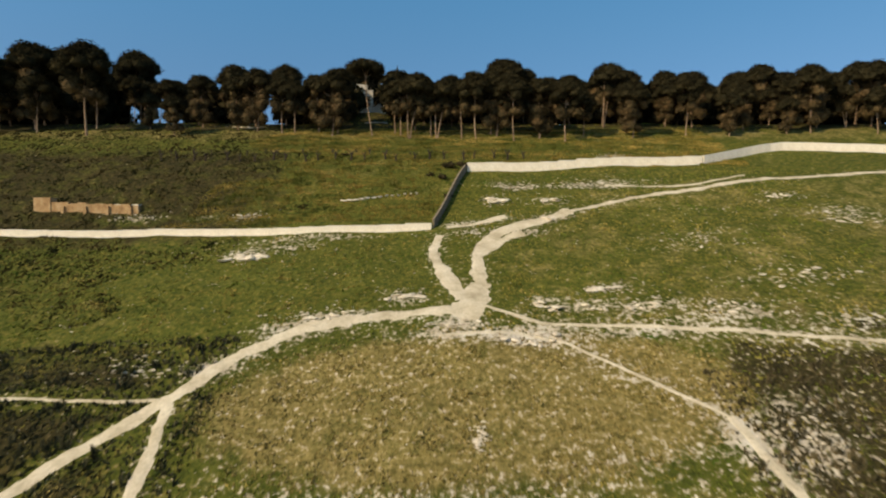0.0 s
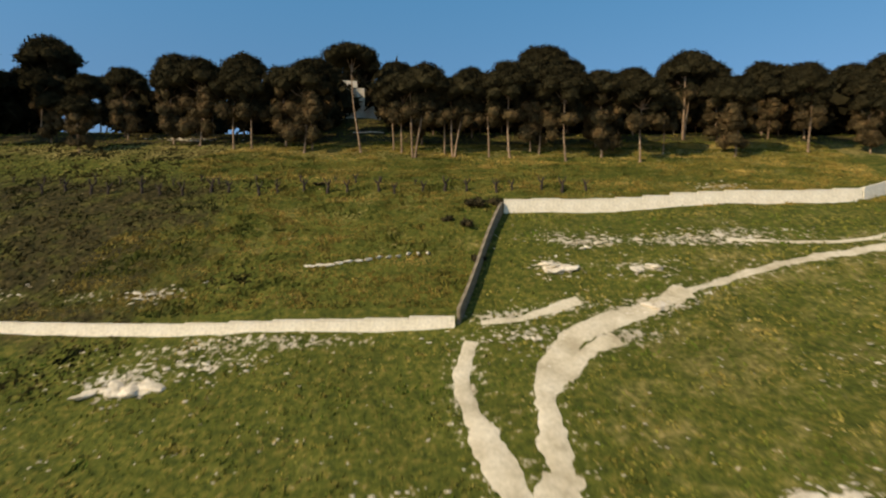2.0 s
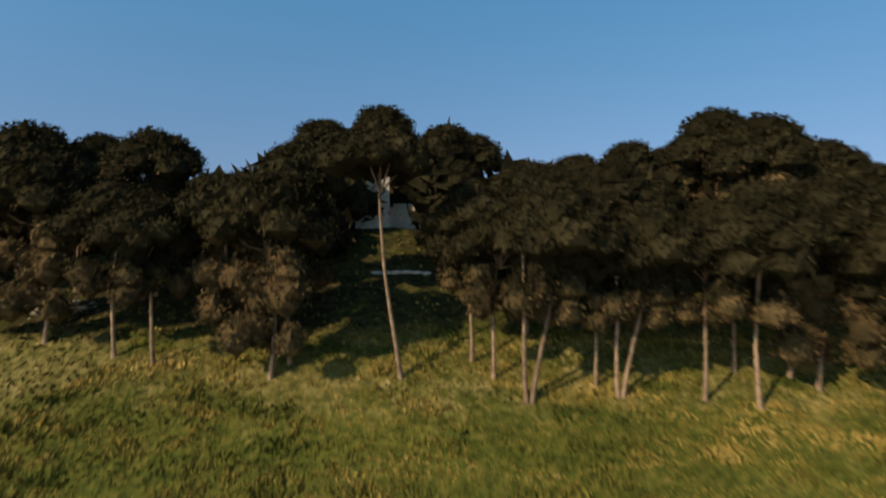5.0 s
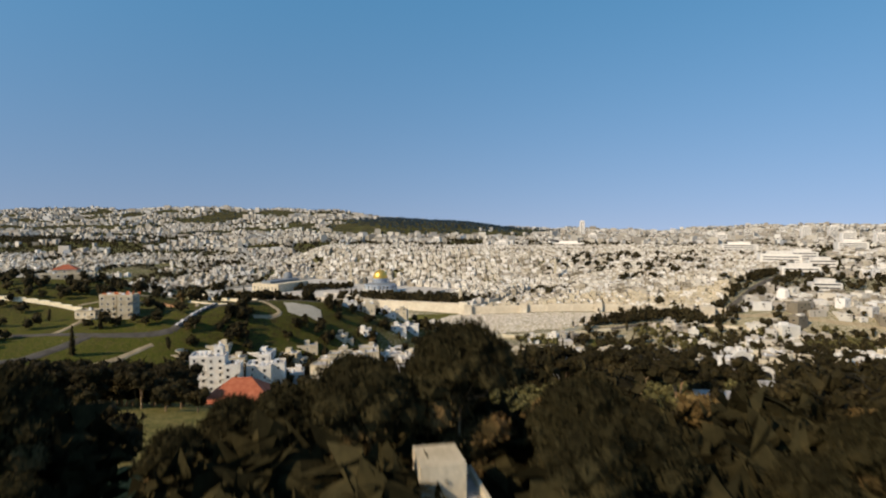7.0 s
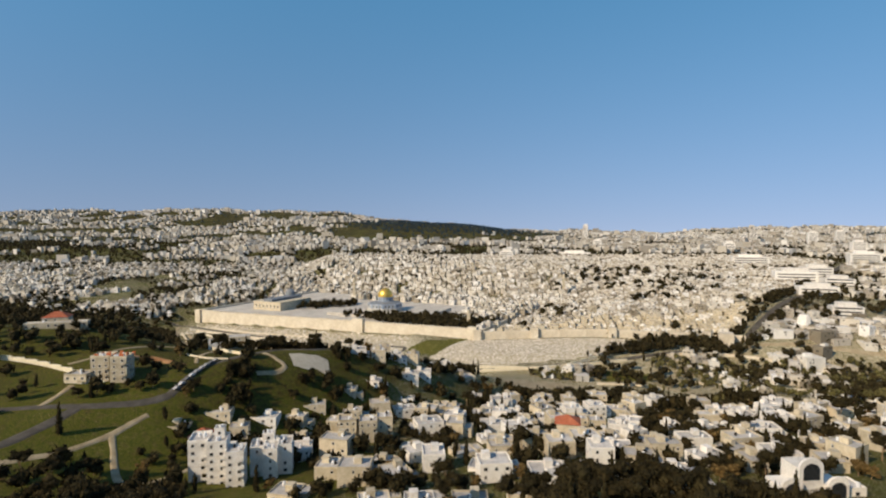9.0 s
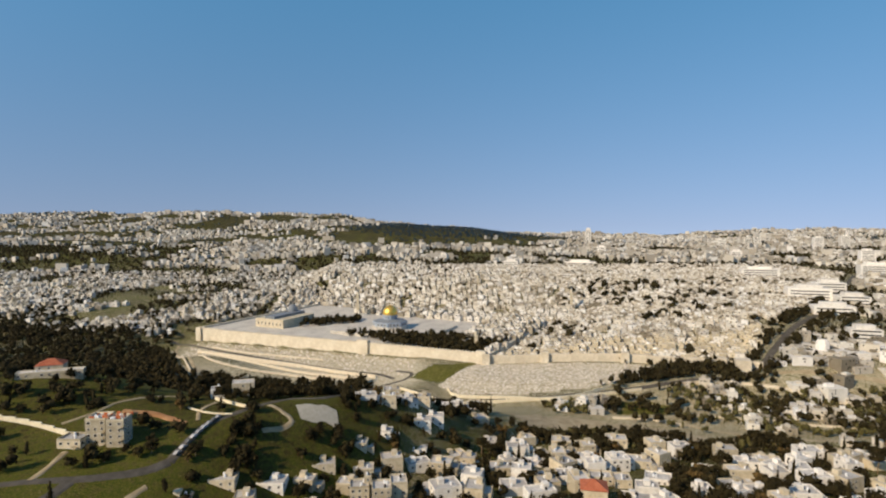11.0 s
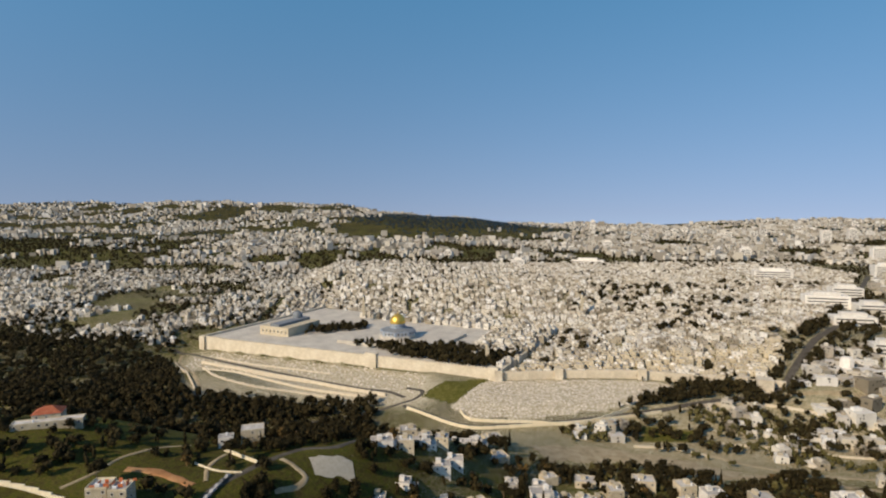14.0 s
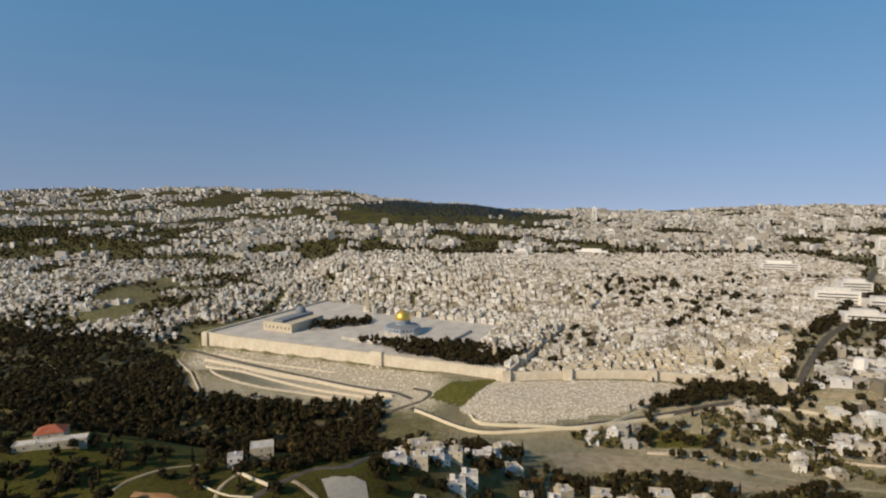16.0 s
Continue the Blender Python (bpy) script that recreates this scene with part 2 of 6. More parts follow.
def step(a, b, v):
    u = np.clip((v - a) / (b - a), 0, 1)
    return u * u * (3 - 2 * u)


def bell(u):
    return np.exp(-0.5 * u * u)


def lumps(u, v, seed):
    """Smooth value noise from 0 to 1."""
    u, v = np.asarray(u, float) + 500.3, np.asarray(v, float) + 500.7
    i, j = np.floor(u).astype(int), np.floor(v).astype(int)
    a, b = u - i, v - j
    a, b = a * a * (3 - 2 * a), b * b * (3 - 2 * b)

    def h(p, q):
        n = np.sin(p * 127.1 + q * 311.7 + seed * 74.7) * 43758.5453
        return n - np.floor(n)

    return (h(i, j) * (1 - a) + h(i + 1, j) * a) * (1 - b) + (h(i, j + 1) * (1 - a) + h(i + 1, j + 1) * a) * b


def ground_z(x, y):
    """Height of the land: the field rises to a crest, falls to the valley and climbs through the city to far hills."""
    x, y = np.asarray(x, float), np.asarray(y, float)
    z = sum(np.interp(y + d, KY, KZ) for d in (-6, -2, 2, 6)) / 4
    z = z + 0.05 * np.clip(x - 25, -60, 60) * step(-25, -55, y)
    z = z + 43 * step(0, 90, -112 + (y - 230) * 0.9 - x) * bell((y - 358) / 86)
    z = z + 16 * step(-150, -250, x) * bell((y - 368) / 50)
    z = z - 9 * bell((x + 70) / 60) * bell((y - 200) / 45)
    z = z - 20 * bell((x + 160) / 95) * bell((y - 600) / 70)
    z = z + 13 * step(290, 380, x) * step(540, 620, y) * (1 - step(900, 1200, y))
    z = z - 32 * step(-270, -370, x) * step(620, 780, y) * (1 - step(1400, 2000, y))
    far = bell((y - 4250) / 600)
    z = z + far * (142 * step(600, -1300, x) + 25 * bell((x - 2600) / 500) - 25 * bell((x - 1600) / 500))
    z = z + 60 * bell((y - 3300) / 350) * bell((x + 200) / 500)
    z = z + far * 14 * np.sin(x / 260 + 1) * np.sin(x / 97)
    near = step(-140, -110, y) * (1 - step(10, 60, y)) * step(-110, -80, x) * (1 - step(140, 170, x))
    z = z + near * (0.7 * lumps(x / 17, y / 13, 3) + 0.3 * lumps(x / 6, y / 5, 5) + 0.22 * lumps(x / 2.3, y / 1.8, 6) - 0.6)
    z = z + 3.2 * bell((x - 12) / 8) * step(0, 9, y) * (1 - step(18, 40, y))
    out = -((y - SE[1]) * WALL_DIR[0] - (x - SE[0]) * WALL_DIR[1])
    run = (x - SE[0]) * WALL_DIR[0] + (y - SE[1]) * WALL_DIR[1]
    foot = -148 + 14 * np.clip(run / 468, 0, 1) - 0.1 * np.clip(out, 0, 120)
    front = step(-30, -5, out) * step(-90, -10, run) * (1 - step(370, 440, run)) * (1 - step(60, 140, out))
    z = z * (1 - front) + front * np.minimum(z, foot)
    inside = step(-150, 0, plaza_depth(x, y))
    return z * (1 - inside) + inside * np.minimum(z, -135)


SE, NE = (-381, 879), (41, 676)  # corners of the great walled terrace
WALL_DIR = (0.901, -0.434)


def plaza_depth(x, y):
    """How far a place lies inside the walled terrace, in metres (negative outside)."""
    along = (x - SE[0]) * WALL_DIR[0] + (y - SE[1]) * WALL_DIR[1]
    across = -(x - SE[0]) * WALL_DIR[1] + (y - SE[1]) * WALL_DIR[0]
    return np.minimum(np.minimum(along, 468 - along), np.minimum(across, 290 - across))


def spaced(*runs):
    """Ascending positions from runs of (start, end, step)."""
    out = []
    for a, b, s in runs:
        out += list(np.arange(a, b - 1e-6, s))
    return np.array(out + [runs[-1][1]])


GX = spaced((-4700, -900, 95), (-900, -420, 16), (-420, -90, 8), (-90, -45, 1.6), (-45, 110, 0.9), (110, 140, 1.6), (140, 420, 8), (420, 900, 16), (900, 4700, 95))
GY = spaced((-900, -180, 40), (-180, -110, 5), (-110, -100, 1.6), (-100, -28, 0.8), (-28, 24, 1.6), (24, 200, 4), (200, 760, 6), (760, 1600, 20), (1600, 4950, 50))
GZ = ground_z(*np.meshgrid(GX, GY))


def height(x, y):
    """Height of the ground as it is meshed."""
    x, y = np.asarray(x, float), np.asarray(y, float)
    i = np.clip(np.searchsorted(GX, x) - 1, 0, len(GX) - 2)
    j = np.clip(np.searchsorted(GY, y) - 1, 0, len(GY) - 2)
    a = (x - GX[i]) / (GX[i + 1] - GX[i])
    b = (y - GY[j]) / (GY[j + 1] - GY[j])
    return (GZ[j, i] * (1 - a) + GZ[j, i + 1] * a) * (1 - b) + (GZ[j + 1, i] * (1 - a) + GZ[j + 1, i + 1] * a) * b


def low(x, y, r):
    """The lowest ground under a thing r metres in half-width."""
    return float(min(height(x + a, y + b) for a in (-r, 0, r) for b in (-r, 0, r)))


def mesh_of(name, verts, faces, mats, which=None, flat=True):
    me = bpy.data.meshes.new(name)
    me.from_pydata(verts if isinstance(verts, list) else verts.tolist(), [], faces if isinstance(faces, list) else faces.tolist())
    for m in mats if isinstance(mats, (list, tuple)) else [mats]:
        me.materials.append(m)
    if which is not None:
        me.polygons.foreach_set("material_index", which)
    if not flat:
        me.polygons.foreach_set("use_smooth", [True] * len(me.polygons))
    me.update()
    return me


def under(name, me, parent, label="", m=None):
    """One mesh object as a part of a thing."""
    ob = new(name, me)
    ob.parent = parent
    if m is not None:
        ob.matrix_basis = m
    if label:
        tagged(ob, label)
    return ob


def spread_line(points, every):
    """A smooth line through points, as positions about every so many metres."""
    p = np.array([points[0], *points, points[-1]], float)
    p[0], p[-1] = 2 * p[1] - p[2], 2 * p[-2] - p[-3]
    out = []
    for k in range(1, len(p) - 2):
        n = max(2, int(np.hypot(*(p[k + 1] - p[k])) / every))
        u = np.linspace(0, 1, n, endpoint=k == len(p) - 3)[:, None]
        a, b, c, d = p[k - 1], p[k], p[k + 1], p[k + 2]
        out.append(0.5 * (2 * b + (c - a) * u + (2 * a - 5 * b + 4 * c - d) * u**2 + (3 * b - a - 3 * c + d) * u**3))
    return np.concatenate(out)


def off_line(x, y, points):
    """Distance in plan from places to a broken line."""
    x, y = np.asarray(x, float), np.asarray(y, float)
    best = np.full(np.broadcast(x, y).shape, 1e9)
    for (ax, ay), (bx, by) in zip(points, points[1:]):
        dx, dy = bx - ax, by - ay
        u = np.clip(((x - ax) * dx + (y - ay) * dy) / (dx * dx + dy * dy), 0, 1)
        best = np.minimum(best, np.hypot(x - ax - u * dx, y - ay - u * dy))
    return best


def in_shape(x, y, shape):
    x, y = np.asarray(x, float), np.asarray(y, float)
    odd = np.zeros(np.broadcast(x, y).shape, bool)
    for (ax, ay), (bx, by) in zip(shape, shape[1:] + shape[:1]):
        cut = ((ay > y) != (by > y)) & (x < (bx - ax) * (y - ay) / (by - ay + 1e-9) + ax)
        odd ^= cut
    return odd


# Tracks over the field: centre lines, half-widths.
FIELD_TRACKS = (
    ([(-12, -99), (-4.4, -90), (3.2, -83.9), (7.5, -79.8), (12.8, -76.4), (19, -74.6), (27, -73.8), (35, -73.3)], 0.85),
    ([(34.6, -75), (35.6, -71.5), (36.3, -67.9), (36.6, -60.8), (39.7, -55.4), (45.3, -52.6), (52.1, -49.8)], 1.15),
    ([(32.6, -74), (35.4, -71.6), (36.2, -68)], 1.9),
    ([(52.1, -49.8), (61.5, -46.2), (73.9, -43.8), (86.4, -40.5), (105, -37.9), (130, -36)], 0.5),
    ([(33.9, -71.5), (32.6, -68), (31.3, -64)], 1.1),
    ([(31.7, -65.5), (30.3, -61), (30.4, -57.5), (31.0, -55)], 0.75),
    ([(38.3, -59.6), (40.6, -57.0), (43.6, -55.4)], 0.7),
    ([(32, -52.6), (35, -52.4), (38.5, -51.2), (41.5, -50.2)], 0.5),
    ([(36, -72.5), (43.2, -75.8), (52, -77), (64, -79), (78.5, -81.5), (100, -85)], 0.28),
    ([(61.5, -98), (59.4, -92.3), (58.4, -89.2)], 0.6),
    ([(58.4, -89.2), (54.7, -86.4), (50.2, -83.1), (45.1, -79.3), (39, -77.3), (31, -77.6)], 0.2),
    ([(4.6, -96), (3.9, -89.5), (3.4, -84.6)], 0.7),
    ([(-40, -82.6), (-15, -83.2), (-7.7, -83.4), (2, -84)], 0.2),
    ([(60, -41.2), (73, -42.2), (86, -38.5)], 0.25),
)
# Roads of the slopes and valley.
ROADS = (
    ("road", [(-210, 190), (-190, 210), (-178, 223), (-174, 233), (-170, 245), (-167, 256)], 2.7, ASPHALT),
    ("road", [(-240, 243), (-198, 249), (-183, 253), (-168, 257), (-155, 263), (-143, 271), (-136, 279)], 2.3, ASPHALT),
    ("road", [(-136, 279), (-133, 295), (-130, 308), (-123, 319), (-116, 330), (-100, 352), (-82, 359), (-70, 386)], 2.3, ASPHALT),
    ("dirt_road", [(-190, 190), (-163, 221), (-157, 228), (-151, 238), (-146, 247), (-142, 258), (-139, 264)], 1.7, TRACK),
    ("dirt_road", [(-146, 247), (-139, 236), (-130, 222), (-122, 215), (-112, 224), (-108, 238)], 1.5, TRACK),
    ("path", [(-183, 253), (-182, 263), (-183, 277)], 1.6, TRACK),
    ("path", [(-137, 312), (-141, 324), (-141, 334), (-139, 343)], 1.3, TRACK),
    ("path", [(-107, 337), (-97, 331), (-92, 328), (-95, 321), (-104, 314)], 1.5, TRACK),
    ("path", [(-200, 300), (-192, 313), (-187, 330), (-176, 347), (-164, 357)], 1.0, TRACK),
    ("dusty_lot", [(-91, 337), (-82, 342), (-70, 346)], 7.5, KERB),
    ("earth_bank", [(-180, 320), (-168, 320), (-155, 316), (-142, 308)], 3.0, EARTH),
    ("road", [(-420, 872), (-401, 858), (-380, 849), (-319, 806), (-242, 756), (-175, 713), (-116, 677), (-82, 661), (-62, 640)], 2.8, ASPHALT),
    ("dirt_road", [(-398, 850), (-386, 815), (-355, 774), (-318, 705), (-284, 647)], 2.2, TRACK),
    ("road", [(-165, 593), (-128, 603), (-94, 609), (-67, 624), (-50, 634), (-44, 652), (-62, 668)], 2.6, ASPHALT),
    ("road", [(-62, 618), (-37, 591), (-9, 567), (11, 558), (38, 558), (91, 562), (136, 571), (195, 586), (227, 596), (272, 607), (315, 613)], 3.6, ASPHALT),
    ("earth_slope", [(52, 470), (84, 486), (112, 494), (140, 486), (166, 468), (188, 440)], 15.0, TRACK),
    ("dirt_road", [(180, 438), (212, 441), (232, 430), (251, 418), (275, 406), (330, 380)], 4.5, TRACK),
    ("dirt_road", [(163, 520), (200, 492), (226, 462), (262, 440), (330, 424)], 3.0, TRACK),
    ("road", [(314, 613), (339, 630), (386, 682), (435, 734), (493, 783), (544, 834), (640, 950), (760, 1095), (880, 1240)], 4.6, ASPHALT),
    ("dirt_road", [(315, 608), (360, 600), (430, 585), (520, 560), (640, 500)], 3.6, TRACK),
)
CEMETERY = [(32, 672), (24, 668), (-14, 600), (9, 573), (71, 571), (139, 584), (198, 610), (231, 633), (215, 652), (116, 668)]
GREEN_BANK = [(-46, 640), (-18, 672), (30, 676), (-10, 608)]
CITY_EDGE = [(41, 676), (110, 676), (200, 664), (300, 640), (335, 622)]
STREET = ROADS[18][1]
OVAL = ((34, -86), 26, 8.5)
# Limestone outcrops in the field: x, y, number of rocks, spread along and across, largest half-length.
OUTCROPS = (
    (-14.6, -6.5, 14, 4, 0.6, 0.7),    (12, -53.5, 8, 7, 0.5, 0.35), (36, -54.5, 8, 3, 0.8, 0.4),     (2.7, -58.6, 18, 2.8, 0.8, 1.2), (7.5, -56.4, 10, 5, 0.8, 0.45), (16.5, -73.3, 14, 4, 1.0, 0.65), (26.5, -70.6, 8, 2.2, 0.7, 1.0), (40, -45.2, 9, 1.8, 0.8, 1.15),
    (49, -46, 7, 2.2, 0.6, 1.0), (44, -40.8, 16, 4, 1.2, 0.5), (55, -40.5, 12, 6, 1.0, 0.5), (46, -72.6, 14, 3.6, 0.6, 0.95), (52, -70.4, 5, 2.2, 0.5, 1.2), (55, -74.2, 14, 4, 0.9, 0.6),
    (65, -75, 14, 6, 1.3, 0.6), (41, -78.3, 12, 3.2, 0.7, 0.95), (33, -75.8, 10, 3.5, 0.7, 0.5), (87.7, -46.8, 8, 3, 1.0, 0.7), (95, -55, 12, 6, 2, 0.6), (78, -70, 14, 6, 1.6, 0.7), (-1, -47, 6, 2.4, 0.5, 0.6),
    (-20, -45.9, 8, 4, 0.5, 0.5), (35, -90, 3, 0.6, 0.5, 0.45), (64, -92, 10, 3, 2, 0.55), (-3, -80, 6, 3, 1, 0.45), (65, -28.8, 4, 2.5, 0.5, 0.5), (68, -60, 8, 5, 2, 0.4), (49, -51.5, 5, 2.5, 0.5, 1.1))

# Bare chalk showing through the turf: x, y, half-length, half-depth, amount.
BARE = (
    (6, -54.3, 11, 0.7, 0.55), (16, -54.2, 7, 0.6, 0.5), (1, -57.4, 3.4, 1.0, 0.75), (9, -56.3, 6, 0.6, 0.3), (12, -75, 5, 1.0, 0.5), (19, -74.0, 6, 0.9, 0.4), (4, -80.5, 4, 0.9, 0.55),
    (27, -70.6, 3.4, 1.1, 0.42), (41, -77.6, 4.5, 0.8, 0.65), (31, -77.2, 7, 0.8, 0.4), (52, -78.5, 8, 0.5, 0.35), (44, -71.5, 2.6, 0.7, 0.6), (49, -73.4, 3.5, 0.7, 0.6), (56, -74.4, 6, 0.7, 0.36),
    (66, -76.6, 7, 0.8, 0.34), (79, -78, 7, 1.0, 0.38), (54, -70.2, 3, 0.6, 0.45), (70, -70.5, 3, 0.5, 0.4), (46, -40.8, 6, 0.6, 0.5), (56, -41.4, 8, 0.7, 0.5), (64, -39.6, 8, 0.6, 0.5),
    (40, -39.2, 4, 0.6, 0.4), (48, -45.0, 11, 0.5, 0.35), (34, -51.6, 4, 0.7, 0.5), (40, -51.2, 4, 0.6, 0.45), (46, -55.2, 4, 0.7, 0.55), (60, -62, 8, 1.0, 0.25), (72, -58, 10, 1.0, 0.22),
    (95, -52, 8, 2.0, 0.4), (76, -50, 7, 0.8, 0.3), (30, -95, 22, 1.0, 0.26), (50, -92.5, 9, 0.8, 0.26), (59, -91, 3, 1.6, 0.5), (64, -93, 4, 1.6, 0.4), (66, -88, 6, 1.0, 0.3), (30, -61, 1.5, 3.5, 0.3), (-20, -46.6, 5, 0.5, 0.55), (-8, -46.8, 4, 0.6, 0.55), (-14.6, -6.5, 3.5, 0.9, 0.8))

# ---- ground ----
xx, yy = np.meshgrid(GX, GY)
trackness = np.max([step(w + 2.2, w - 0.2, off_line(xx, yy, line)) for line, w in FIELD_TRACKS], 0)
field = step(30, 15, yy)
oval = step(1.15, 0.85, np.hypot((xx - OVAL[0][0]) / OVAL[1], (yy - OVAL[0][1]) / OVAL[2]))
stony = step(0.45, 0.75, lumps(xx / 14, yy / 3.2, 21)) * step(38, 46, xx) * step(-36, -40, yy) * step(-82, -76, yy)
bare = np.max([bell((xx - x) / (w * 0.8)) * bell((yy - y) / (d * 0.8 + 0.4)) for x, y, n, w, d, b in OUTCROPS], 0)
patches = np.max([a * bell((xx - x) / (w * 0.75)) * bell((yy - y) / (d * 0.9)) for x, y, w, d, a in BARE], 0)
chalk = field * (0.80 * patches + 0.20 * bare + 0.24 * trackness + 0.05 * stony + 0.22 * step(-60, -40, xx) * step(-72, -80, yy) * step(0, 12, xx))
dry = field * (0.62 * oval + 0.30 * lumps(xx / 9, yy / 6, 8) + 0.32 * step(-22, -16, yy) * step(-6, -12, yy) + 0.20 * step(36, 48, xx) * step(-38, -46, yy))
deep = np.maximum(bell((xx - 12) / 16) * bell((yy + 64) / 8), bell((xx - 44) / 7) * bell((yy + 46) / 5))
dry = dry * (1 - 0.8 * deep)
# The 0.68 term paints vignette darkness into the upper left ground.
scrub = field * (1 - 0.8 * np.minimum(1, patches)) * (0.75 * step(-72, -82, yy) * np.maximum(step(6, -4, xx), step(58, 64, xx)) + 0.68 * step(16, -10, xx) * step(-60, -48, yy) * (1 - 0.8 * step(-30, -22, yy)))
scrub = scrub * (1 - 0.9 * trackness) + 0.65 * field * step(-14, -8, yy)
slope = 1 - field
old = slope * step(-5, 5, plaza_depth(xx, yy)) + slope * step(690, 720, yy) * step(-60, -30, xx)
chalk = chalk + slope * (0.22 * step(-20, 0, xx) * step(50, 65, yy) * step(165, 140, yy) + 0.34 + 0.1 * step(420, 520, yy) * step(-60, 0, xx) * step(1500, 900, yy) - 0.2 * step(1500, 1900, yy) + 0.02 * step(-30, 30, xx)
                         + 0.25 * step(740, 640, yy) * step(615, 650, yy) * step(-330, -300, xx) * step(0, -40, xx) - 0.3 * step(180, 90, yy) - 0.34 * step(-20, -60, xx) * step(520, 430, yy) - 0.12 * step(-20, 20, xx) * step(430, 400, yy))
dry = dry + slope * (0.3 * step(150, 60, yy) + 0.25 + 0.25 * lumps(xx / 60, yy / 60, 4))
lower = slope * step(-4, -14, plaza_depth(xx, yy)) * step(-120, -80, plaza_depth(xx, yy)) * step(-20, -60, xx) * step(560, 600, yy) * step(880, 840, yy) * step(-410, -350, xx)
chalk = chalk + 0.4 * lower
scrub = scrub * (1 - lower) + slope * (1 - 0.75 * step(170, 120, yy)) * (1 - 0.8 * lower) * (0.30 + 0.35 * lumps(xx / 45, yy / 45, 9) + 0.15 * step(2000, 3200, yy))
east = slope * step(120, 170, xx) * step(400, 430, yy) * step(620, 590, yy)
chalk, scrub, dry = chalk + 0.06 * east, scrub * (1 - 0.6 * east), dry + 0.2 * east
bank = in_shape(xx, yy, GREEN_BANK) | in_shape(xx, yy, [(163, 556), (209, 553), (198, 524), (152, 530)])
graves = in_shape(xx, yy, CEMETERY)
valley = slope * step(10, 50, xx) * step(425, 450, yy) * step(565, 545, yy)
chalk, scrub, dry = chalk + 0.02 * valley, scrub * (1 - 0.8 * valley), dry + 0.3 * valley
spur = slope * step(-30, -60, xx) * step(190, 230, yy) * step(430, 390, yy)
scrub, dry = scrub * (1 - 0.1 * spur * step(-170, -120, xx)), dry * (1 - 0.2 * spur)
chalk, scrub = np.where(graves, 0.9, chalk), np.where(graves, 0, scrub)
chalk, dry, scrub = np.where(bank, 0, chalk), np.where(bank, 0.35, dry), np.where(bank, 0, scrub)
n_y, n_x = GZ.shape
index = np.arange(n_y * n_x).reshape(n_y, n_x)
quads = np.stack([index[:-1, :-1], index[:-1, 1:], index[1:, 1:], index[1:, :-1]], -1).reshape(-1, 4)
land = mesh_of("ground", np.stack([xx, yy, GZ], -1).reshape(-1, 3), quads, LAND, flat=False)
layer = land.color_attributes.new("cover", "FLOAT_COLOR", "POINT")
layer.data.foreach_set("color", np.clip(np.stack([chalk, dry, scrub, np.ones_like(dry)], -1), 0, 1).ravel())
tagged(new("ground", land), "grassy chalk hillside falling to a valley and a pale city", "ground", kind="structure")


def ribbon(name, points, half, mat, label, lift=0.09, every=0.8, ragged=0.35, grain=1.4):
    """A road or track laid over the ground, with uneven edges."""
    mid = spread_line(points, every)
    way = np.gradient(mid, axis=0)
    way /= np.hypot(way[:, 0], way[:, 1])[:, None] + 1e-9
    side = np.stack([-way[:, 1], way[:, 0]], -1)
    cols = np.array([-1.0, -0.75, -0.35, 0, 0.35, 0.75, 1.0])
    rag = 1 + ragged * (1.3 * (lumps(mid[:, None, 0] / grain + 9 * np.sign(cols), mid[:, None, 1] / grain, 12) - 0.5) + 0.9 * (lumps(mid[:, None, 0] / grain * 3.1 + 5 * np.sign(cols), mid[:, None, 1] / grain * 3.1, 13) - 0.5))
    spots = mid[:, None] + side[:, None] * (cols * half * rag)[..., None]
    z = height(spots[..., 0], spots[..., 1]) + lift * (1 - 1.6 * np.abs(cols) ** 6)
    n, k = len(mid), len(cols)
    idx = np.arange(n * k).reshape(n, k)
    f = np.stack([idx[:-1, :-1], idx[:-1, 1:], idx[1:, 1:], idx[1:, :-1]], -1).reshape(-1, 4)[:, ::-1]
    return tagged(new(name, mesh_of(name, np.concatenate([spots, z[..., None]], -1).reshape(-1, 3), f, mat, flat=False)), label, "track", kind="structure")


for line, half in FIELD_TRACKS:
    ribbon("track", line, half, CHALK, "worn white chalk track through the grass", lift=0.05, every=0.3, ragged=0.6, grain=1.9)
for name, line, half, mat in ROADS:
    big = half * 1.0
    ribbon(name, line, big, mat, "asphalt road winding over the slope" if mat == ASPHALT else "heap of dug orange earth beside the building site" if mat == EARTH else "pale dusty parking plot beside the road" if mat == KERB else "bare earth road on the slope", 0.35, 2.0, 0.08 if mat == ASPHALT else 0.4, 9)


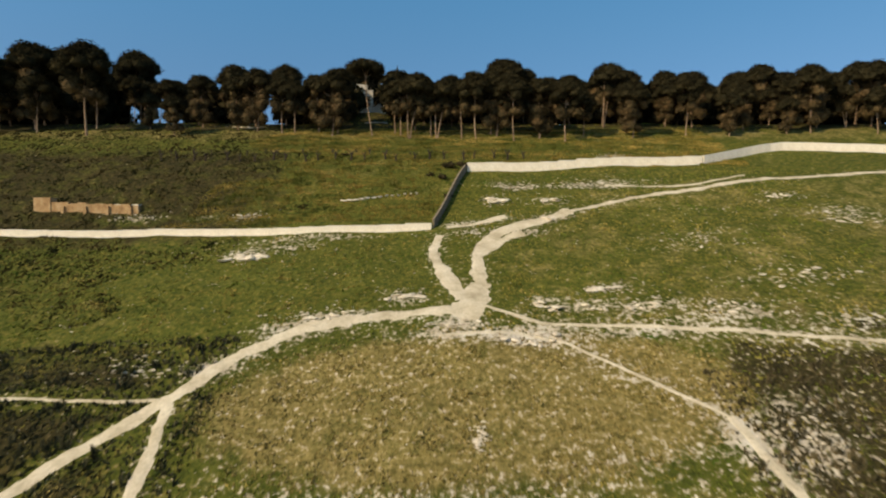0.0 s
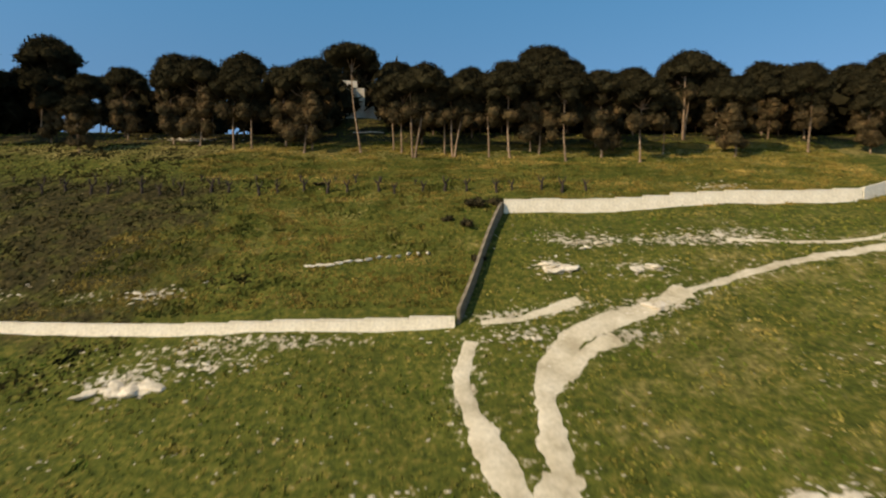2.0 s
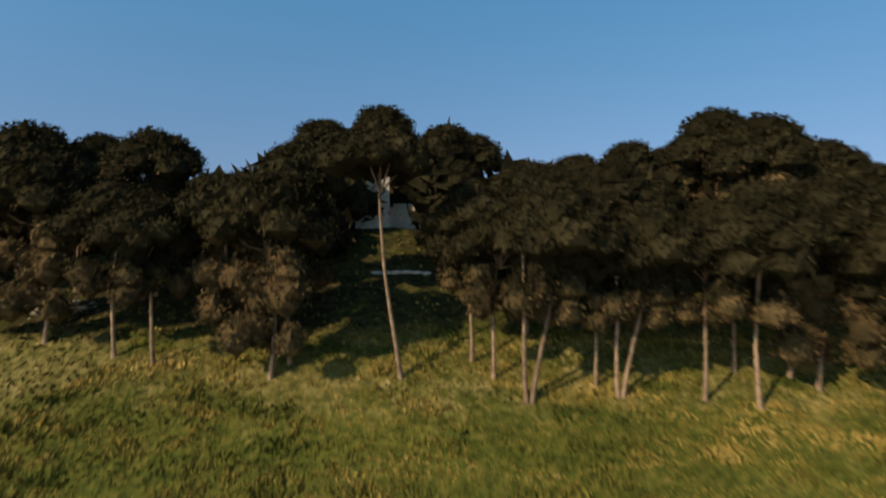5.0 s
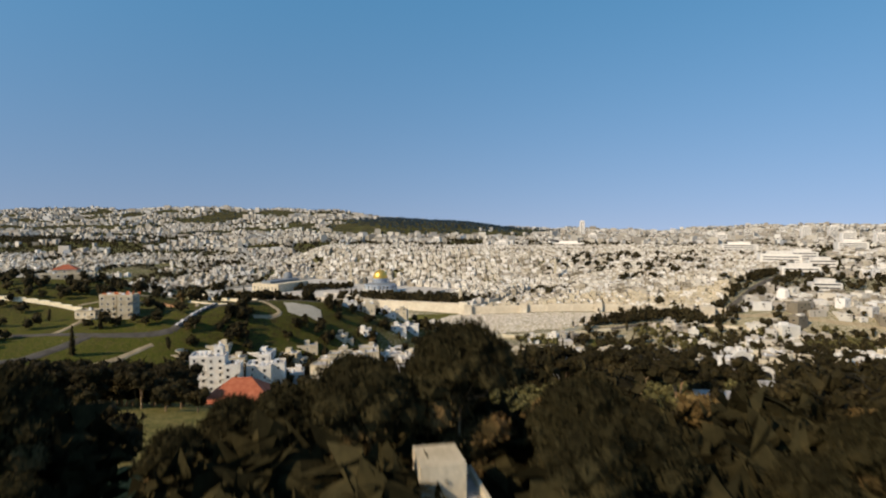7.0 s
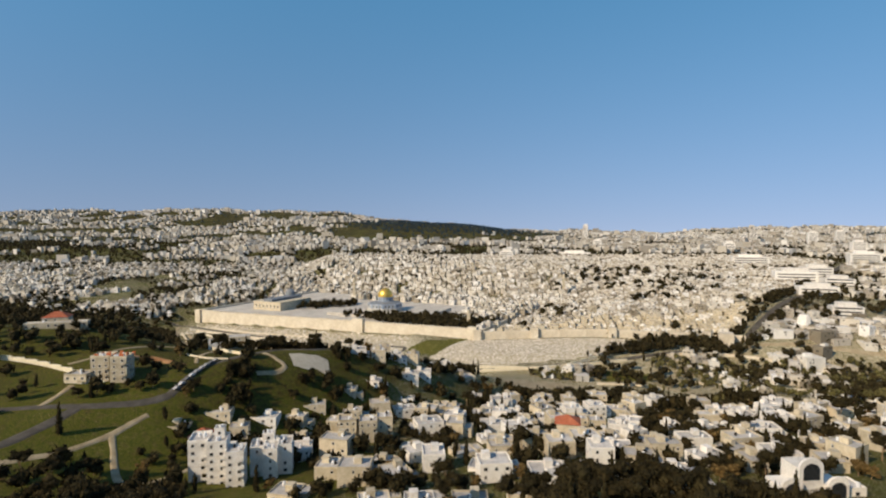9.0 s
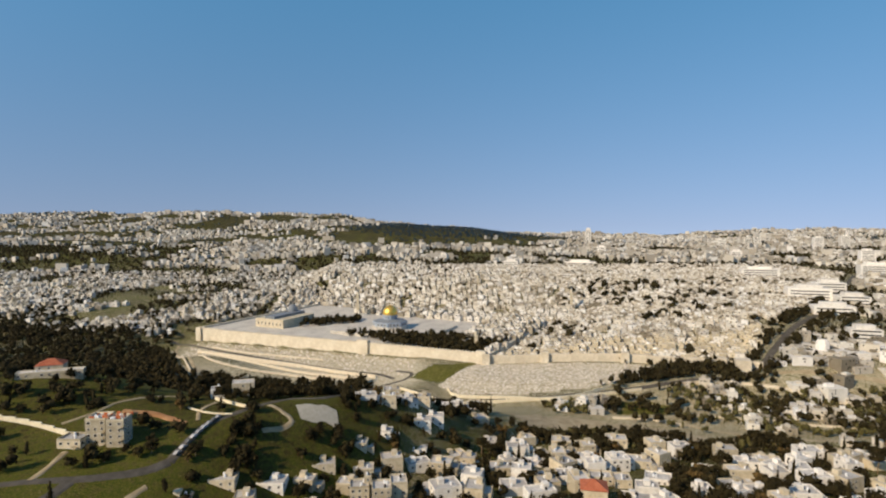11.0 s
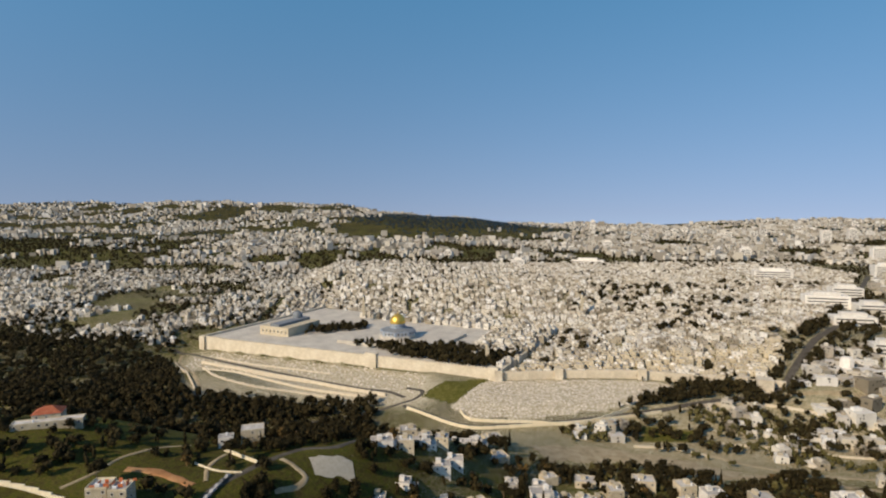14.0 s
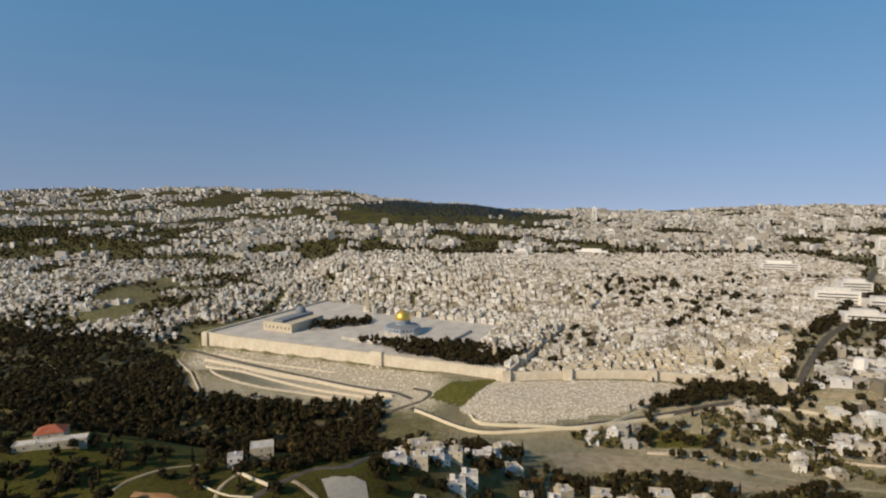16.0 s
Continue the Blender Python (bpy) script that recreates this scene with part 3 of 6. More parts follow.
# ---- tools for shapes ----
class Pile:
    """Vertices and faces of many simple solids."""

    def __init__(self):
        self.v, self.f, self.m = [], [], []

    def solid(self, low_ring, high_ring, mat=0, cap=True, floor=False):
        n, o = len(low_ring), len(self.v)
        self.v += [tuple(p) for p in low_ring] + [tuple(p) for p in high_ring]
        for k in range(n):
            self.f.append((o + k, o + (k + 1) % n, o + n + (k + 1) % n, o + n + k))
        if cap:
            self.f.append(tuple(range(o + n, o + 2 * n)))
        if floor:
            self.f.append(tuple(range(o + n - 1, o - 1, -1)))
        self.m += [mat] * (len(self.f) - len(self.m))
        return self

    def box(self, x, y, z, sx, sy, sz, turn=0.0, mat=0, floor=False):
        c, s = math.cos(turn), math.sin(turn)
        ring = [(x + c * a * sx / 2 - s * b * sy / 2, y + s * a * sx / 2 + c * b * sy / 2) for a, b in ((-1, -1), (1, -1), (1, 1), (-1, 1))]
        return self.solid([(*p, z) for p in ring], [(*p, z + sz) for p in ring], mat, floor=floor)

    def tube(self, points, radii, sides=6, mat=0):
        """A tapered limb along points."""
        rings = []
        pts = [Vector(p) for p in points]
        for k, p in enumerate(pts):
            d = (pts[min(k + 1, len(pts) - 1)] - pts[max(k - 1, 0)]).normalized()
            a = d.cross(Vector((0.31, 0.95, 0.05))).normalized()
            b = d.cross(a)
            rings.append([p + radii[k] * (math.cos(t) * a + math.sin(t) * b) for t in (2 * math.pi * i / sides for i in range(sides))])
        for r0, r1 in zip(rings, rings[1:]):
            self.solid(r0, r1, mat, cap=r1 is rings[-1])
        return self

    def turned(self, x, y, z, profile, sides=12, mat=0):
        """A solid of revolution from (radius, height) pairs."""
        rings = [[(x + r * math.cos(t), y + r * math.sin(t), z + h) for t in (2 * math.pi * i / sides for i in range(sides))] for r, h in profile]
        for r0, r1 in zip(rings, rings[1:]):
            self.solid(r0, r1, mat, cap=r1 is rings[-1])
        return self

    def mesh(self, name, mats, flat=True):
        return mesh_of(name, self.v, self.f, mats, self.m, flat)


def empty(name, x, y, z, turn=0.0, label="", category="", group="", kind=""):
    ob = new(name)
    ob.empty_display_size = 0.5
    ob.matrix_basis = pose(x, y, z, 0, 0, math.degrees(turn))
    return tagged(ob, label, category, group, kind)


rng = np.random.default_rng(4)


def leaf_cloud(puffs, per, size, seed, shape=1.0):
    """Small leaf sprays over the shells of puffs (x, y, z, rx, ry, rz): triangles of about the given size."""
    r = np.random.default_rng(seed)
    v = []
    for x, y, z, rx, ry, rz in puffs:
        n = int(per * (rx * ry * rz) ** (2 / 3))
        d = r.normal(size=(n, 3))
        d /= np.linalg.norm(d, axis=1)[:, None]
        d[:, 2] = np.where(d[:, 2] < -0.5, -d[:, 2] * 0.5, d[:, 2])
        p = np.array([x, y, z]) + d * np.array([rx, ry, rz]) * r.uniform(0.72, 1.08, (n, 1))
        a = r.normal(size=(n, 3)) * size
        b = r.normal(size=(n, 3)) * size
        v.append(np.stack([p - a * 0.5, p + a * 0.5, p + b * shape], 1))
    v = np.concatenate(v).reshape(-1, 3)
    return v, np.arange(len(v)).reshape(-1, 3)


def lump_core(puffs, shrink=0.8):
    """Dark inner masses behind the leaf sprays: rough low balls."""
    base = bmesh.new()
    bmesh.ops.create_icosphere(base, subdivisions=1, radius=1)
    bv = np.array([v.co[:] for v in base.verts])
    bf = np.array([[v.index for v in f.verts] for f in base.faces])
    base.free()
    vs, fs = [], []
    for k, (x, y, z, rx, ry, rz) in enumerate(puffs):
        w = 0.8 + 0.4 * lumps(bv[:, 0] * 2 + k, bv[:, 1] * 2 + bv[:, 2] * 3, k)[:, None]
        vs.append(np.array([x, y, z]) + bv * w * np.array([rx, ry, rz]) * shrink)
        fs.append(bf + k * len(bv))
    return np.concatenate(vs), np.concatenate(fs)


def crown_mesh(name, puffs, per, size, seed, mats, core=0.8, brown=None):
    v1, f1 = lump_core(puffs, core)
    v2, f2 = leaf_cloud(puffs, per, size, seed)
    which = np.zeros(len(f1) + len(f2), int)
    if brown is not None:
        which[len(f1):] = (v2.reshape(-1, 3, 3)[:, 0, 2] + np.random.default_rng(seed).normal(size=len(f2)) * 0.8 < brown).astype(int)
        which[:len(f1)] = (v1[f1[:, 0], 2] < brown).astype(int)
    return mesh_of(name, np.concatenate([v1, v2]), np.concatenate([f1, f2 + len(v1)]), mats, which)


# ---- the forest of tall pines on the crest ----
def pine(seed, tall, lean, fork=False, skirt=False, bare=False):
    """A tall umbrella pine: bare bent trunk with limbs and a wide crown of needle clumps."""
    r = random.Random(seed)
    ob = empty("pine_tree", 0, 0, -500, 0, "tall umbrella pine with bare trunk and dark crown on the crest", "tree", "pines on the crest")
    p = Pile()
    top = tall - 2.5
    stems = ([(0.0, lean)] if not fork else [(0.0, lean - 0.09), (0.25, lean + 0.12)])
    for x0, l in stems:
        pts = [(x0 + l * top * u + 0.18 * math.sin(5 * u + seed), 0.2 * math.sin(4 * u + seed * 2), top * u - 0.4) for u in (0, 0.15, 0.35, 0.55, 0.8, 1)]
        p.tube(pts, [0.24, 0.17, 0.145, 0.13, 0.1, 0.06], 7)
    tip = Vector(pts[-1])
    puffs = []
    wide = tall * (0.18 if bare else 0.215)
    for k in range(22):
        a, d = k * 2.4 + seed, wide * math.sqrt((k + 0.3) / 22)
        h = tall - 1.1 - (0.10 if bare else 0.30) * d * d - r.uniform(0, 0.5)
        s = r.uniform(1.05, 1.7)
        puffs.append((tip.x * 0.9 + d * math.cos(a), d * math.sin(a), h, s * 1.15, s * 1.15, s * 0.85))
        if k % (6 if bare else 2) == 0:
            p.tube([(tip.x * 0.7, 0, top * 0.72) if not bare else (tip.x * 0.88, 0, top * 0.88), (tip.x * 0.9 + 0.5 * d * math.cos(a), 0.5 * d * math.sin(a), h - (0.7 if bare else 1.3)), puffs[-1][:3]], [0.09, 0.06, 0.03], 5)
    for k in range(26 if skirt else 0 if bare else 15):
        a, d = k * 2.1 + seed * 3, r.uniform(0.5, wide * 0.85)
        puffs.append((tip.x * 0.7 + d * math.cos(a), d * math.sin(a), r.uniform(tall * (0.15 if skirt else 0.40), tall * 0.78), r.uniform(1.0, 1.6), r.uniform(1.0, 1.6), r.uniform(1.0, 1.7)))
    under("trunk", p.mesh("trunk", BARK, False), ob)
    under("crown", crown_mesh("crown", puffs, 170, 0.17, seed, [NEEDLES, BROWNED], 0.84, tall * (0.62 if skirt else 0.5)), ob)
    return ob


def drop_thing(template, x, y, turn=0.0, scale=1.0, sink=0.1):
    return copy_thing(template, pose(x, y, float(height(x, y)) - sink, 0, 0, math.degrees(turn)) @ Matrix.Scale(scale, 4))


PINES = [pine(1, 15.5, 0.0), pine(2, 14.6, 0.05), pine(3, 16.0, -0.03), pine(4, 15.0, 0.02, True), pine(5, 14.5, -0.07), pine(6, 15.4, 0.03, False, True), pine(7, 14.4, 0.0, False, True), pine(8, 17.0, -0.10, False, False, True)]
FRONT = [(-5.1, -13.6, 1, 0.95), (-1.6, -14.5, 4, 0.9), (6.8, -15.8, 5, 1.0), (7.6, -14.6, 0, 0.95), (15.5, -16, 7, 1.05), (20.4, -14.2, 0, 0.9), (21.8, -15.6, 1, 0.92),
         (24, -18.3, 3, 1.05), (28.8, -16.6, 4, 0.85), (30, -17.8, 3, 0.95), (35.2, -18.1, 0, 0.9), (38.3, -15.4, 1, 0.9), (38.4, -18.9, 2, 0.98), (41.7, -16.4, 0, 0.92),
         (43, -17.4, 5, 1.0), (46.4, -20.8, 2, 0.95), (52, -19, 6, 1.0), (57, -21, 1, 0.95), (-11, -12, 5, 1.0), (3, -13, 6, 1.0), (-16, -11, 6, 0.95)]
for x, y, k, s in FRONT:
    drop_thing(PINES[k], x, y, 0.0, s * 0.93)
spots = [(x, y) for x, y, *_ in FRONT]
tries = 0
while len(spots) < 210 and tries < 9000:
    tries += 1
    x, y = rng.uniform(-115, 140), rng.uniform(-17, 28)
    y -= 3.0 * step(40, 110, x)
    gap = 3.9 if y > -8 else 5.5
    if y > -14 and off_line(x, y, [(18, -54), (12.6, 14)]) < 5.2 or y < -11 and -14 < x < 52:
        continue
    open_wood = -62 < x < -38 or -24 < x < -12 or 62 < x < 70
    if open_wood and rng.random() < 0.55:
        continue
    if min(np.hypot(x - a, y - b) for a, b in spots) < gap:
        continue
    spots.append((x, y))
    kind = int(rng.integers(0, 5)) if open_wood else 5 + int(rng.integers(0, 2)) if rng.random() < 0.6 else int(rng.integers(0, 5)) if y < -9 else 5 + int(rng.integers(0, 2))
    drop_thing(PINES[kind], x, y, rng.uniform(0, 6.28), rng.choice((0.64, 0.74, 0.84, 0.95, 1.10)) * (1.22 if x < -45 else 0.94 if x < 0 else 0.92 if x > 75 else 0.96))
for t in PINES:
    for o in (*t.children_recursive, t):
        bpy.data.objects.remove(o)


# ---- things in the field ----
def boundary_wall(line, tall, thick, piece, mat, label, cap=0.1, slant=False):
    """A wall of panels, level and stepped or slanting with the slope, each with its coping."""
    ob = empty("boundary_wall", 0, 0, 0, 0, label, "wall", kind="structure")
    pts = spread_line(line, 0.5)
    run = np.r_[0, np.cumsum(np.hypot(*np.diff(pts, axis=0).T))]
    n = max(1, round(run[-1] / piece))
    for k in range(n):
        a, b = [np.array([np.interp(run[-1] * u / n, run, pts[:, c]) for c in (0, 1)]) for u in (k, k + 1)]
        mid, d = (a + b) / 2, b - a
        turn = math.atan2(d[1], d[0])
        z0, z1 = float(min(height(*a), height(*b))), float(max(height(*a), height(*b)))
        top = (z0 + z1) / 2 + tall + random.uniform(-0.06, 0.06)
        size = float(np.hypot(*d))
        fall = (float(height(*b)) - float(height(*a))) / 2 if slant else 0.0
        if slant:
            foot = [(u * size / 2, v * thick / 2, z0 - 0.6 - top) for u, v in ((-1, -1), (1, -1), (1, 1), (-1, 1))]
            crest = [(u * size / 2, v * thick / 2, u * fall) for u, v in ((-1, -1), (1, -1), (1, 1), (-1, 1))]
            under("wall_panel", Pile().solid(foot, crest).mesh("wall_panel", mat), ob, "", pose(mid[0], mid[1], (z0 + z1) / 2 + tall, 0, 0, math.degrees(turn)))
            continue
        panel = under("wall_panel", Pile().box(0, 0, z0 - 0.6 - top, size - 0.004, thick, top - z0 + 0.6 - cap).mesh("wall_panel", mat), ob, "", pose(mid[0], mid[1], top, 0, 0, math.degrees(turn)))
        under("coping", Pile().box(0, 0, -cap, size - 0.01, thick + 0.08, cap).mesh("coping", mat), panel)
    return ob


boundary_wall([(-95, -48.5), (-60, -49.2), (-38, -50), (-13, -50.9), (-2, -51.9), (8.5, -52.6), (20, -52.7), (29.6, -52.9)], 1.0, 0.4, 4.2, PLASTER, "whitewashed plastered boundary wall with stepped top")
boundary_wall([(35.9, -34.8), (54.6, -33.9), (80.9, -32.8)], 1.6, 0.4, 3.4, PLASTER, "whitewashed plastered boundary wall climbing the field")
boundary_wall([(81.2, -32.7), (88, -29.5), (95.2, -26.4), (103, -24.9), (125, -27), (140, -27)], 1.6, 0.4, 2.6, PLASTER, "pale plastered boundary wall along the pines", 0.1, True)
boundary_wall([(29.9, -52.7), (31.5, -47.5), (33.5, -41), (35.6, -35.1)], 1.5, 0.3, 1.6, FIELDSTONE, "dark rough stone wall running uphill", 0.12, True)


def rock(seed, size, label="weathered white limestone rock in the grass", name="rock"):
    """A broken, flattened limestone boulder."""
    r = np.random.default_rng(seed)
    bm = bmesh.new()
    bmesh.ops.create_icosphere(bm, subdivisions=2, radius=1)
    cuts = r.normal(size=(7, 3))
    cuts /= np.linalg.norm(cuts, axis=1)[:, None]
    far = r.uniform(0.55, 0.95, 7)
    for v in bm.verts:
        c = np.array(v.co)
        for d, f in zip(cuts, far):
            c -= max(0.0, c @ d - f) * d
        c *= 1 + 0.12 * float(lumps(c[0] * 3 + seed, c[1] * 3 + c[2], seed))
        v.co = Vector(c * size)
    me = bpy.data.meshes.new(name)
    bm.to_mesh(me)
    bm.free()
    me.materials.append(ROCK)
    return me


ROCKS = [rock(k, np.array([1.0, 0.75, 0.45])) for k in range(9)]


def outcrop(x, y, n, wide, deep, big, seed):
    """Single rocks lying close together."""
    r = np.random.default_rng(seed)
    for k in range(n):
        px, py = x + r.normal() * wide * 0.5, y + r.normal() * deep * 0.5
        s = big * r.uniform(0.35, 1.0)
        ob = new("rock", ROCKS[int(r.integers(0, 9))])
        ob.matrix_basis = pose(px, py, float(height(px, py)) - 0.06 * s, r.uniform(-12, 12), r.uniform(-12, 12), r.uniform(0, 360)) @ Matrix.Diagonal((s * 1.3, s, s * r.uniform(0.35, 0.8), 1))
        tagged(ob, "weathered white limestone rock in the grass", "rock", "rocks in the field")


for k, (x, y, n, w, d, b) in enumerate(OUTCROPS):
    outcrop(x, y, n, w, d, b, k + 40)


def stone_litter():
    """Small broken stones strewn over the outcrops and the open field."""
    r = np.random.default_rng(61)
    spots = [(x + r.normal() * w * 0.8, y + r.normal() * (d * 0.7 + 0.3), r.uniform(0.07, 0.26)) for x, y, n, w, d, b in OUTCROPS for k in range(70)]
    spots += [(x, y, r.uniform(0.05, 0.15)) for x, y in zip(r.uniform(-20, 100, 1500), r.uniform(-98, -37, 1500)) if x > 34 or y < -55]
    base = np.array([(0, 0, 0.6), (1, 0.1, 0), (0.2, 0.9, 0.05), (-0.9, 0.3, 0), (-0.5, -0.8, 0.1), (0.6, -0.7, 0), (0, 0, -0.4)])
    tri = np.array([(0, k, k % 5 + 1) for k in range(1, 6)] + [(6, k % 5 + 1, k) for k in range(1, 6)])
    v, f = [], []
    for k, (x, y, s) in enumerate(spots):
        a = r.uniform(0, 6.28)
        turn = np.array([[math.cos(a), -math.sin(a), 0], [math.sin(a), math.cos(a), 0], [0, 0, r.uniform(0.4, 0.9)]])
        v.append(base * r.uniform(0.7, 1.3, base.shape) @ turn.T * s * (1.4, 1, 1) + (x, y, float(height(x, y)) + 0.02))
        f.append(tri + 7 * k)
    tagged(new("stone_litter", mesh_of("stone_litter", np.concatenate(v), np.concatenate(f), ROCK)), "small white stones strewn through the grass", "stones", kind="stuff")


stone_litter()


def stone_row(points, label):
    """Squared stones laid in a line."""
    ob = empty("stone_row", 0, 0, 0, 0, label, "stones", "", "")
    for k, (x, y) in enumerate(points):
        me = ROCKS[k % 9]
        under("stone", me, ob, "", pose(x, y, float(height(x, y)) + 0.05, 0, 0, 8 * k) @ Matrix.Diagonal((0.68, 0.3, 0.42, 1)))
    return ob


stone_row([(14.2 + 1.05 * k, -44.1 + 0.16 * k + 0.1 * math.sin(k * 2.0)) for k in range(13)], "row of pale stones along a low terrace edge")
stone_row([(12.2 + 0.95 * k, 0.4 + 0.1 * math.sin(k)) for k in range(6)], "white kerb stones beside a path under the pines")


def grass(name, n, area, tall, mat, seed, keep):
    """Blades in small tufts over a stretch of the field."""
    r = np.random.default_rng(seed)
    x, y = r.uniform(area[0], area[1], n), r.uniform(area[2], area[3], n)
    ok = keep(x, y)
    x, y = x[ok], y[ok]
    clump = 0.35 + 1.1 * lumps(x / 2.2, y / 1.6, seed) * lumps(x / 0.9, y / 0.8, seed + 1)
    v = []
    for k in range(3):
        a = r.uniform(0, 6.283, len(x))
        h = tall * clump * r.uniform(0.5, 1.2, len(x))
        w = 0.05 + 0.13 * clump
        z = height(x, y) - 0.05
        lean = r.normal(size=(2, len(x))) * 0.35
        dx, dy = np.cos(a) * w, np.sin(a) * w
        v.append(np.stack([np.stack([x - dx, y - dy, z], -1), np.stack([x + dx, y + dy, z], -1), np.stack([x + lean[0] * h, y + lean[1] * h, z + h], -1)], 1))
    # the three blades of a tuft share one foot, so that they are one piece
    foot = np.stack([x, y, height(x, y) - 0.08], -1)
    n = len(x)
    verts = np.concatenate([foot[:, None], v[0], v[1], v[2]], 1)
    o = np.arange(n)[:, None] * 10
    faces = np.concatenate([o + np.array([[0, 1 + 3 * b, 3 + 3 * b]]) for b in range(3)] + [o + np.array([[0, 3 + 3 * b, 2 + 3 * b]]) for b in range(3)])
    tagged(new(name, mesh_of(name, verts.reshape(-1, 3), faces, mat)), "uneven tufts of green and yellowed wild grass", "grass", kind="stuff")


def off_tracks(x, y):
    return np.min([off_line(x, y, line) - half for line, half in FIELD_TRACKS], 0) > 0.1


def left_edge(x, y):
    """The upper field's left side, where vignette darkness is painted into browner tufts."""
    return x + 34 * (lumps(x / 11, y / 6, 51) - 0.5) < 4 + 0.5 * (y + 30) - 22 * step(-30, -20, y)


grass("grass", 90000, (-25, 90, -50, -10), 0.34, TUFT, 11, lambda x, y: off_tracks(x, y) & ((x < 31) | (y > -34)) & ~left_edge(x, y))
grass("grass", 52000, (-75, 25, -74, -10), 0.34, VIGNETTETUFT, 17, lambda x, y: off_tracks(x, y) & left_edge(x, y))
grass("grass", 42000, (-60, 95, -100, -34), 0.3, GREENTUFT, 12, lambda x, y: off_tracks(x, y) & ((x > 31) | (y < -53.5)) & (np.hypot((x - 34) / 27, (y + 86) / 9) > 1))
grass("grass", 16000, (5, 64, -97, -76), 0.3, tinted("dry_tufts", ((0.12, 0.105, 0.026), (0.22, 0.175, 0.044), (0.32, 0.25, 0.078), (0.42, 0.33, 0.12)), 0.9, 0.3), 13, lambda x, y: off_tracks(x, y) & (np.hypot((x - 34) / 27, (y + 86) / 9) < 1.05))
grass("grass", 9000, (-60, 110, -14, 24), 0.3, GREENTUFT, 14, lambda x, y: x < 200)
grass("scrub", 9000, (-40, 8, -104, -76), 0.7, tinted("dark_scrub", ((0.02, 0.022, 0.008), (0.045, 0.045, 0.016), (0.10, 0.09, 0.04)), 0.9, 0.3), 15, off_tracks)
grass("scrub", 6000, (58, 100, -104, -84), 0.7, tinted("brown_scrub", ((0.03, 0.026, 0.01), (0.06, 0.05, 0.02), (0.14, 0.11, 0.05)), 0.9, 0.3), 16, off_tracks)


def vine_stump(seed):
    """A pruned old vine: twisted stem with stubby arms."""
    r = random.Random(seed)
    ob = empty("vine_stump", 0, 0, -500, 0, "dark gnarled pruned vine stump in a row", "vine", "row of old vines")
    p = Pile().tube([(0, 0, -0.15), (0.05, 0.03, 0.25), (-0.04, 0.02, 0.5), (0.03, -0.02, 0.75)], [0.15, 0.12, 0.11, 0.1], 7)
    under("stem", p.mesh("stem", VINEWOOD, False), ob)
    for k in range(3):
        a = k * 2.1 + seed
        q = Pile().tube([(0.03, -0.02, 0.66), (0.22 * math.cos(a), 0.22 * math.sin(a), 0.85 + 0.1 * r.random()), (0.34 * math.cos(a), 0.34 * math.sin(a), 1.05 + 0.25 * r.random())], [0.08, 0.06, 0.035], 6)
        under("arm", q.mesh("arm", VINEWOOD, False), ob)
    return ob


VINES = [vine_stump(k) for k in range(4)]
for k in range(24):
    x = -24 + 3.1 * k + 0.5 * math.sin(k * 3.7)
    drop_thing(VINES[k % 4], x, -30 + 0.4 * math.sin(k * 1.9) + 0.012 * x, k * 1.3, 1.35 + 0.4 * ((k * 7) % 5) / 5)
for k in range(16):
    drop_thing(VINES[k % 4], -30 + 3.6 * k + 0.7 * math.sin(k * 2.2), -27.2 + 0.5 * math.sin(k * 2.9), k * 2.3, 0.8 + 0.3 * ((k * 3) % 5) / 5)
for t in VINES:
    for o in (*t.children_recursive, t):
        bpy.data.objects.remove(o)


def bush(x, y, r, tall, mat=LEAVES, label="low dark leafy bush in the grass", seed=1):
    g = np.random.default_rng(seed)
    puffs = [(g.normal() * r * 0.45, g.normal() * r * 0.45, tall * g.uniform(0.3, 0.6), r * 0.6, r * 0.6, tall * 0.5) for k in range(5)]
    ob = empty("bush", x, y, float(height(x, y)) - 0.1, 0, label, "bush")
    under("stem", Pile().tube([(0, 0, -0.2), (0.1, 0.05, tall * 0.5)], [0.08, 0.04], 5).mesh("stem", BARK), ob)
    under("foliage", crown_mesh("foliage", puffs, 60, 0.2, seed, [mat], 0.8), ob)
    return ob


for k, (x, y, r, t) in enumerate(((33.2, -33.6, 1.5, 1.3), (31.2, -38, 1.0, 0.9), (32.2, -43.6, 0.8, 0.8), (29, -37, 0.9, 0.8), (12, -28, 1.2, 0.4))):
    bush(x, y, r, t, LEAVES, "low dark leafy bush in the grass", k + 3)


def ruin():
    """Low long stone ruin with a broken taller end."""
    x, y = -29, -44.3
    ob = empty("stone_ruin", x, y, float(height(x, y)) - 0.5, math.radians(-3), "low roofless ruin of yellowish squared stone", "ruin")
    for k in range(10):
        h = 2.1 + 0.14 * math.sin(k * 2.6) - 0.06 * k
        under("wall_section", Pile().box(-6.4 + 1.55 * k, 0, -1, 1.53, 0.7, h + 1).mesh("wall_section", RUINSTONE), ob)
    under("end_wall", Pile().box(-8.7, 0.3, -1, 3.0, 1.6, 3.9).mesh("end_wall", RUINSTONE), ob)
    under("roof_slab", Pile().box(0.6, 1.2, 1.5, 14.6, 1.6, 0.25).mesh("roof_slab", CHALK), ob)
    for k in range(4):
        under("buttress", Pile().box(-5 + 4 * k, -0.5, -1, 0.5, 0.4, 2.4).mesh("buttress", RUINSTONE), ob)


ruin()

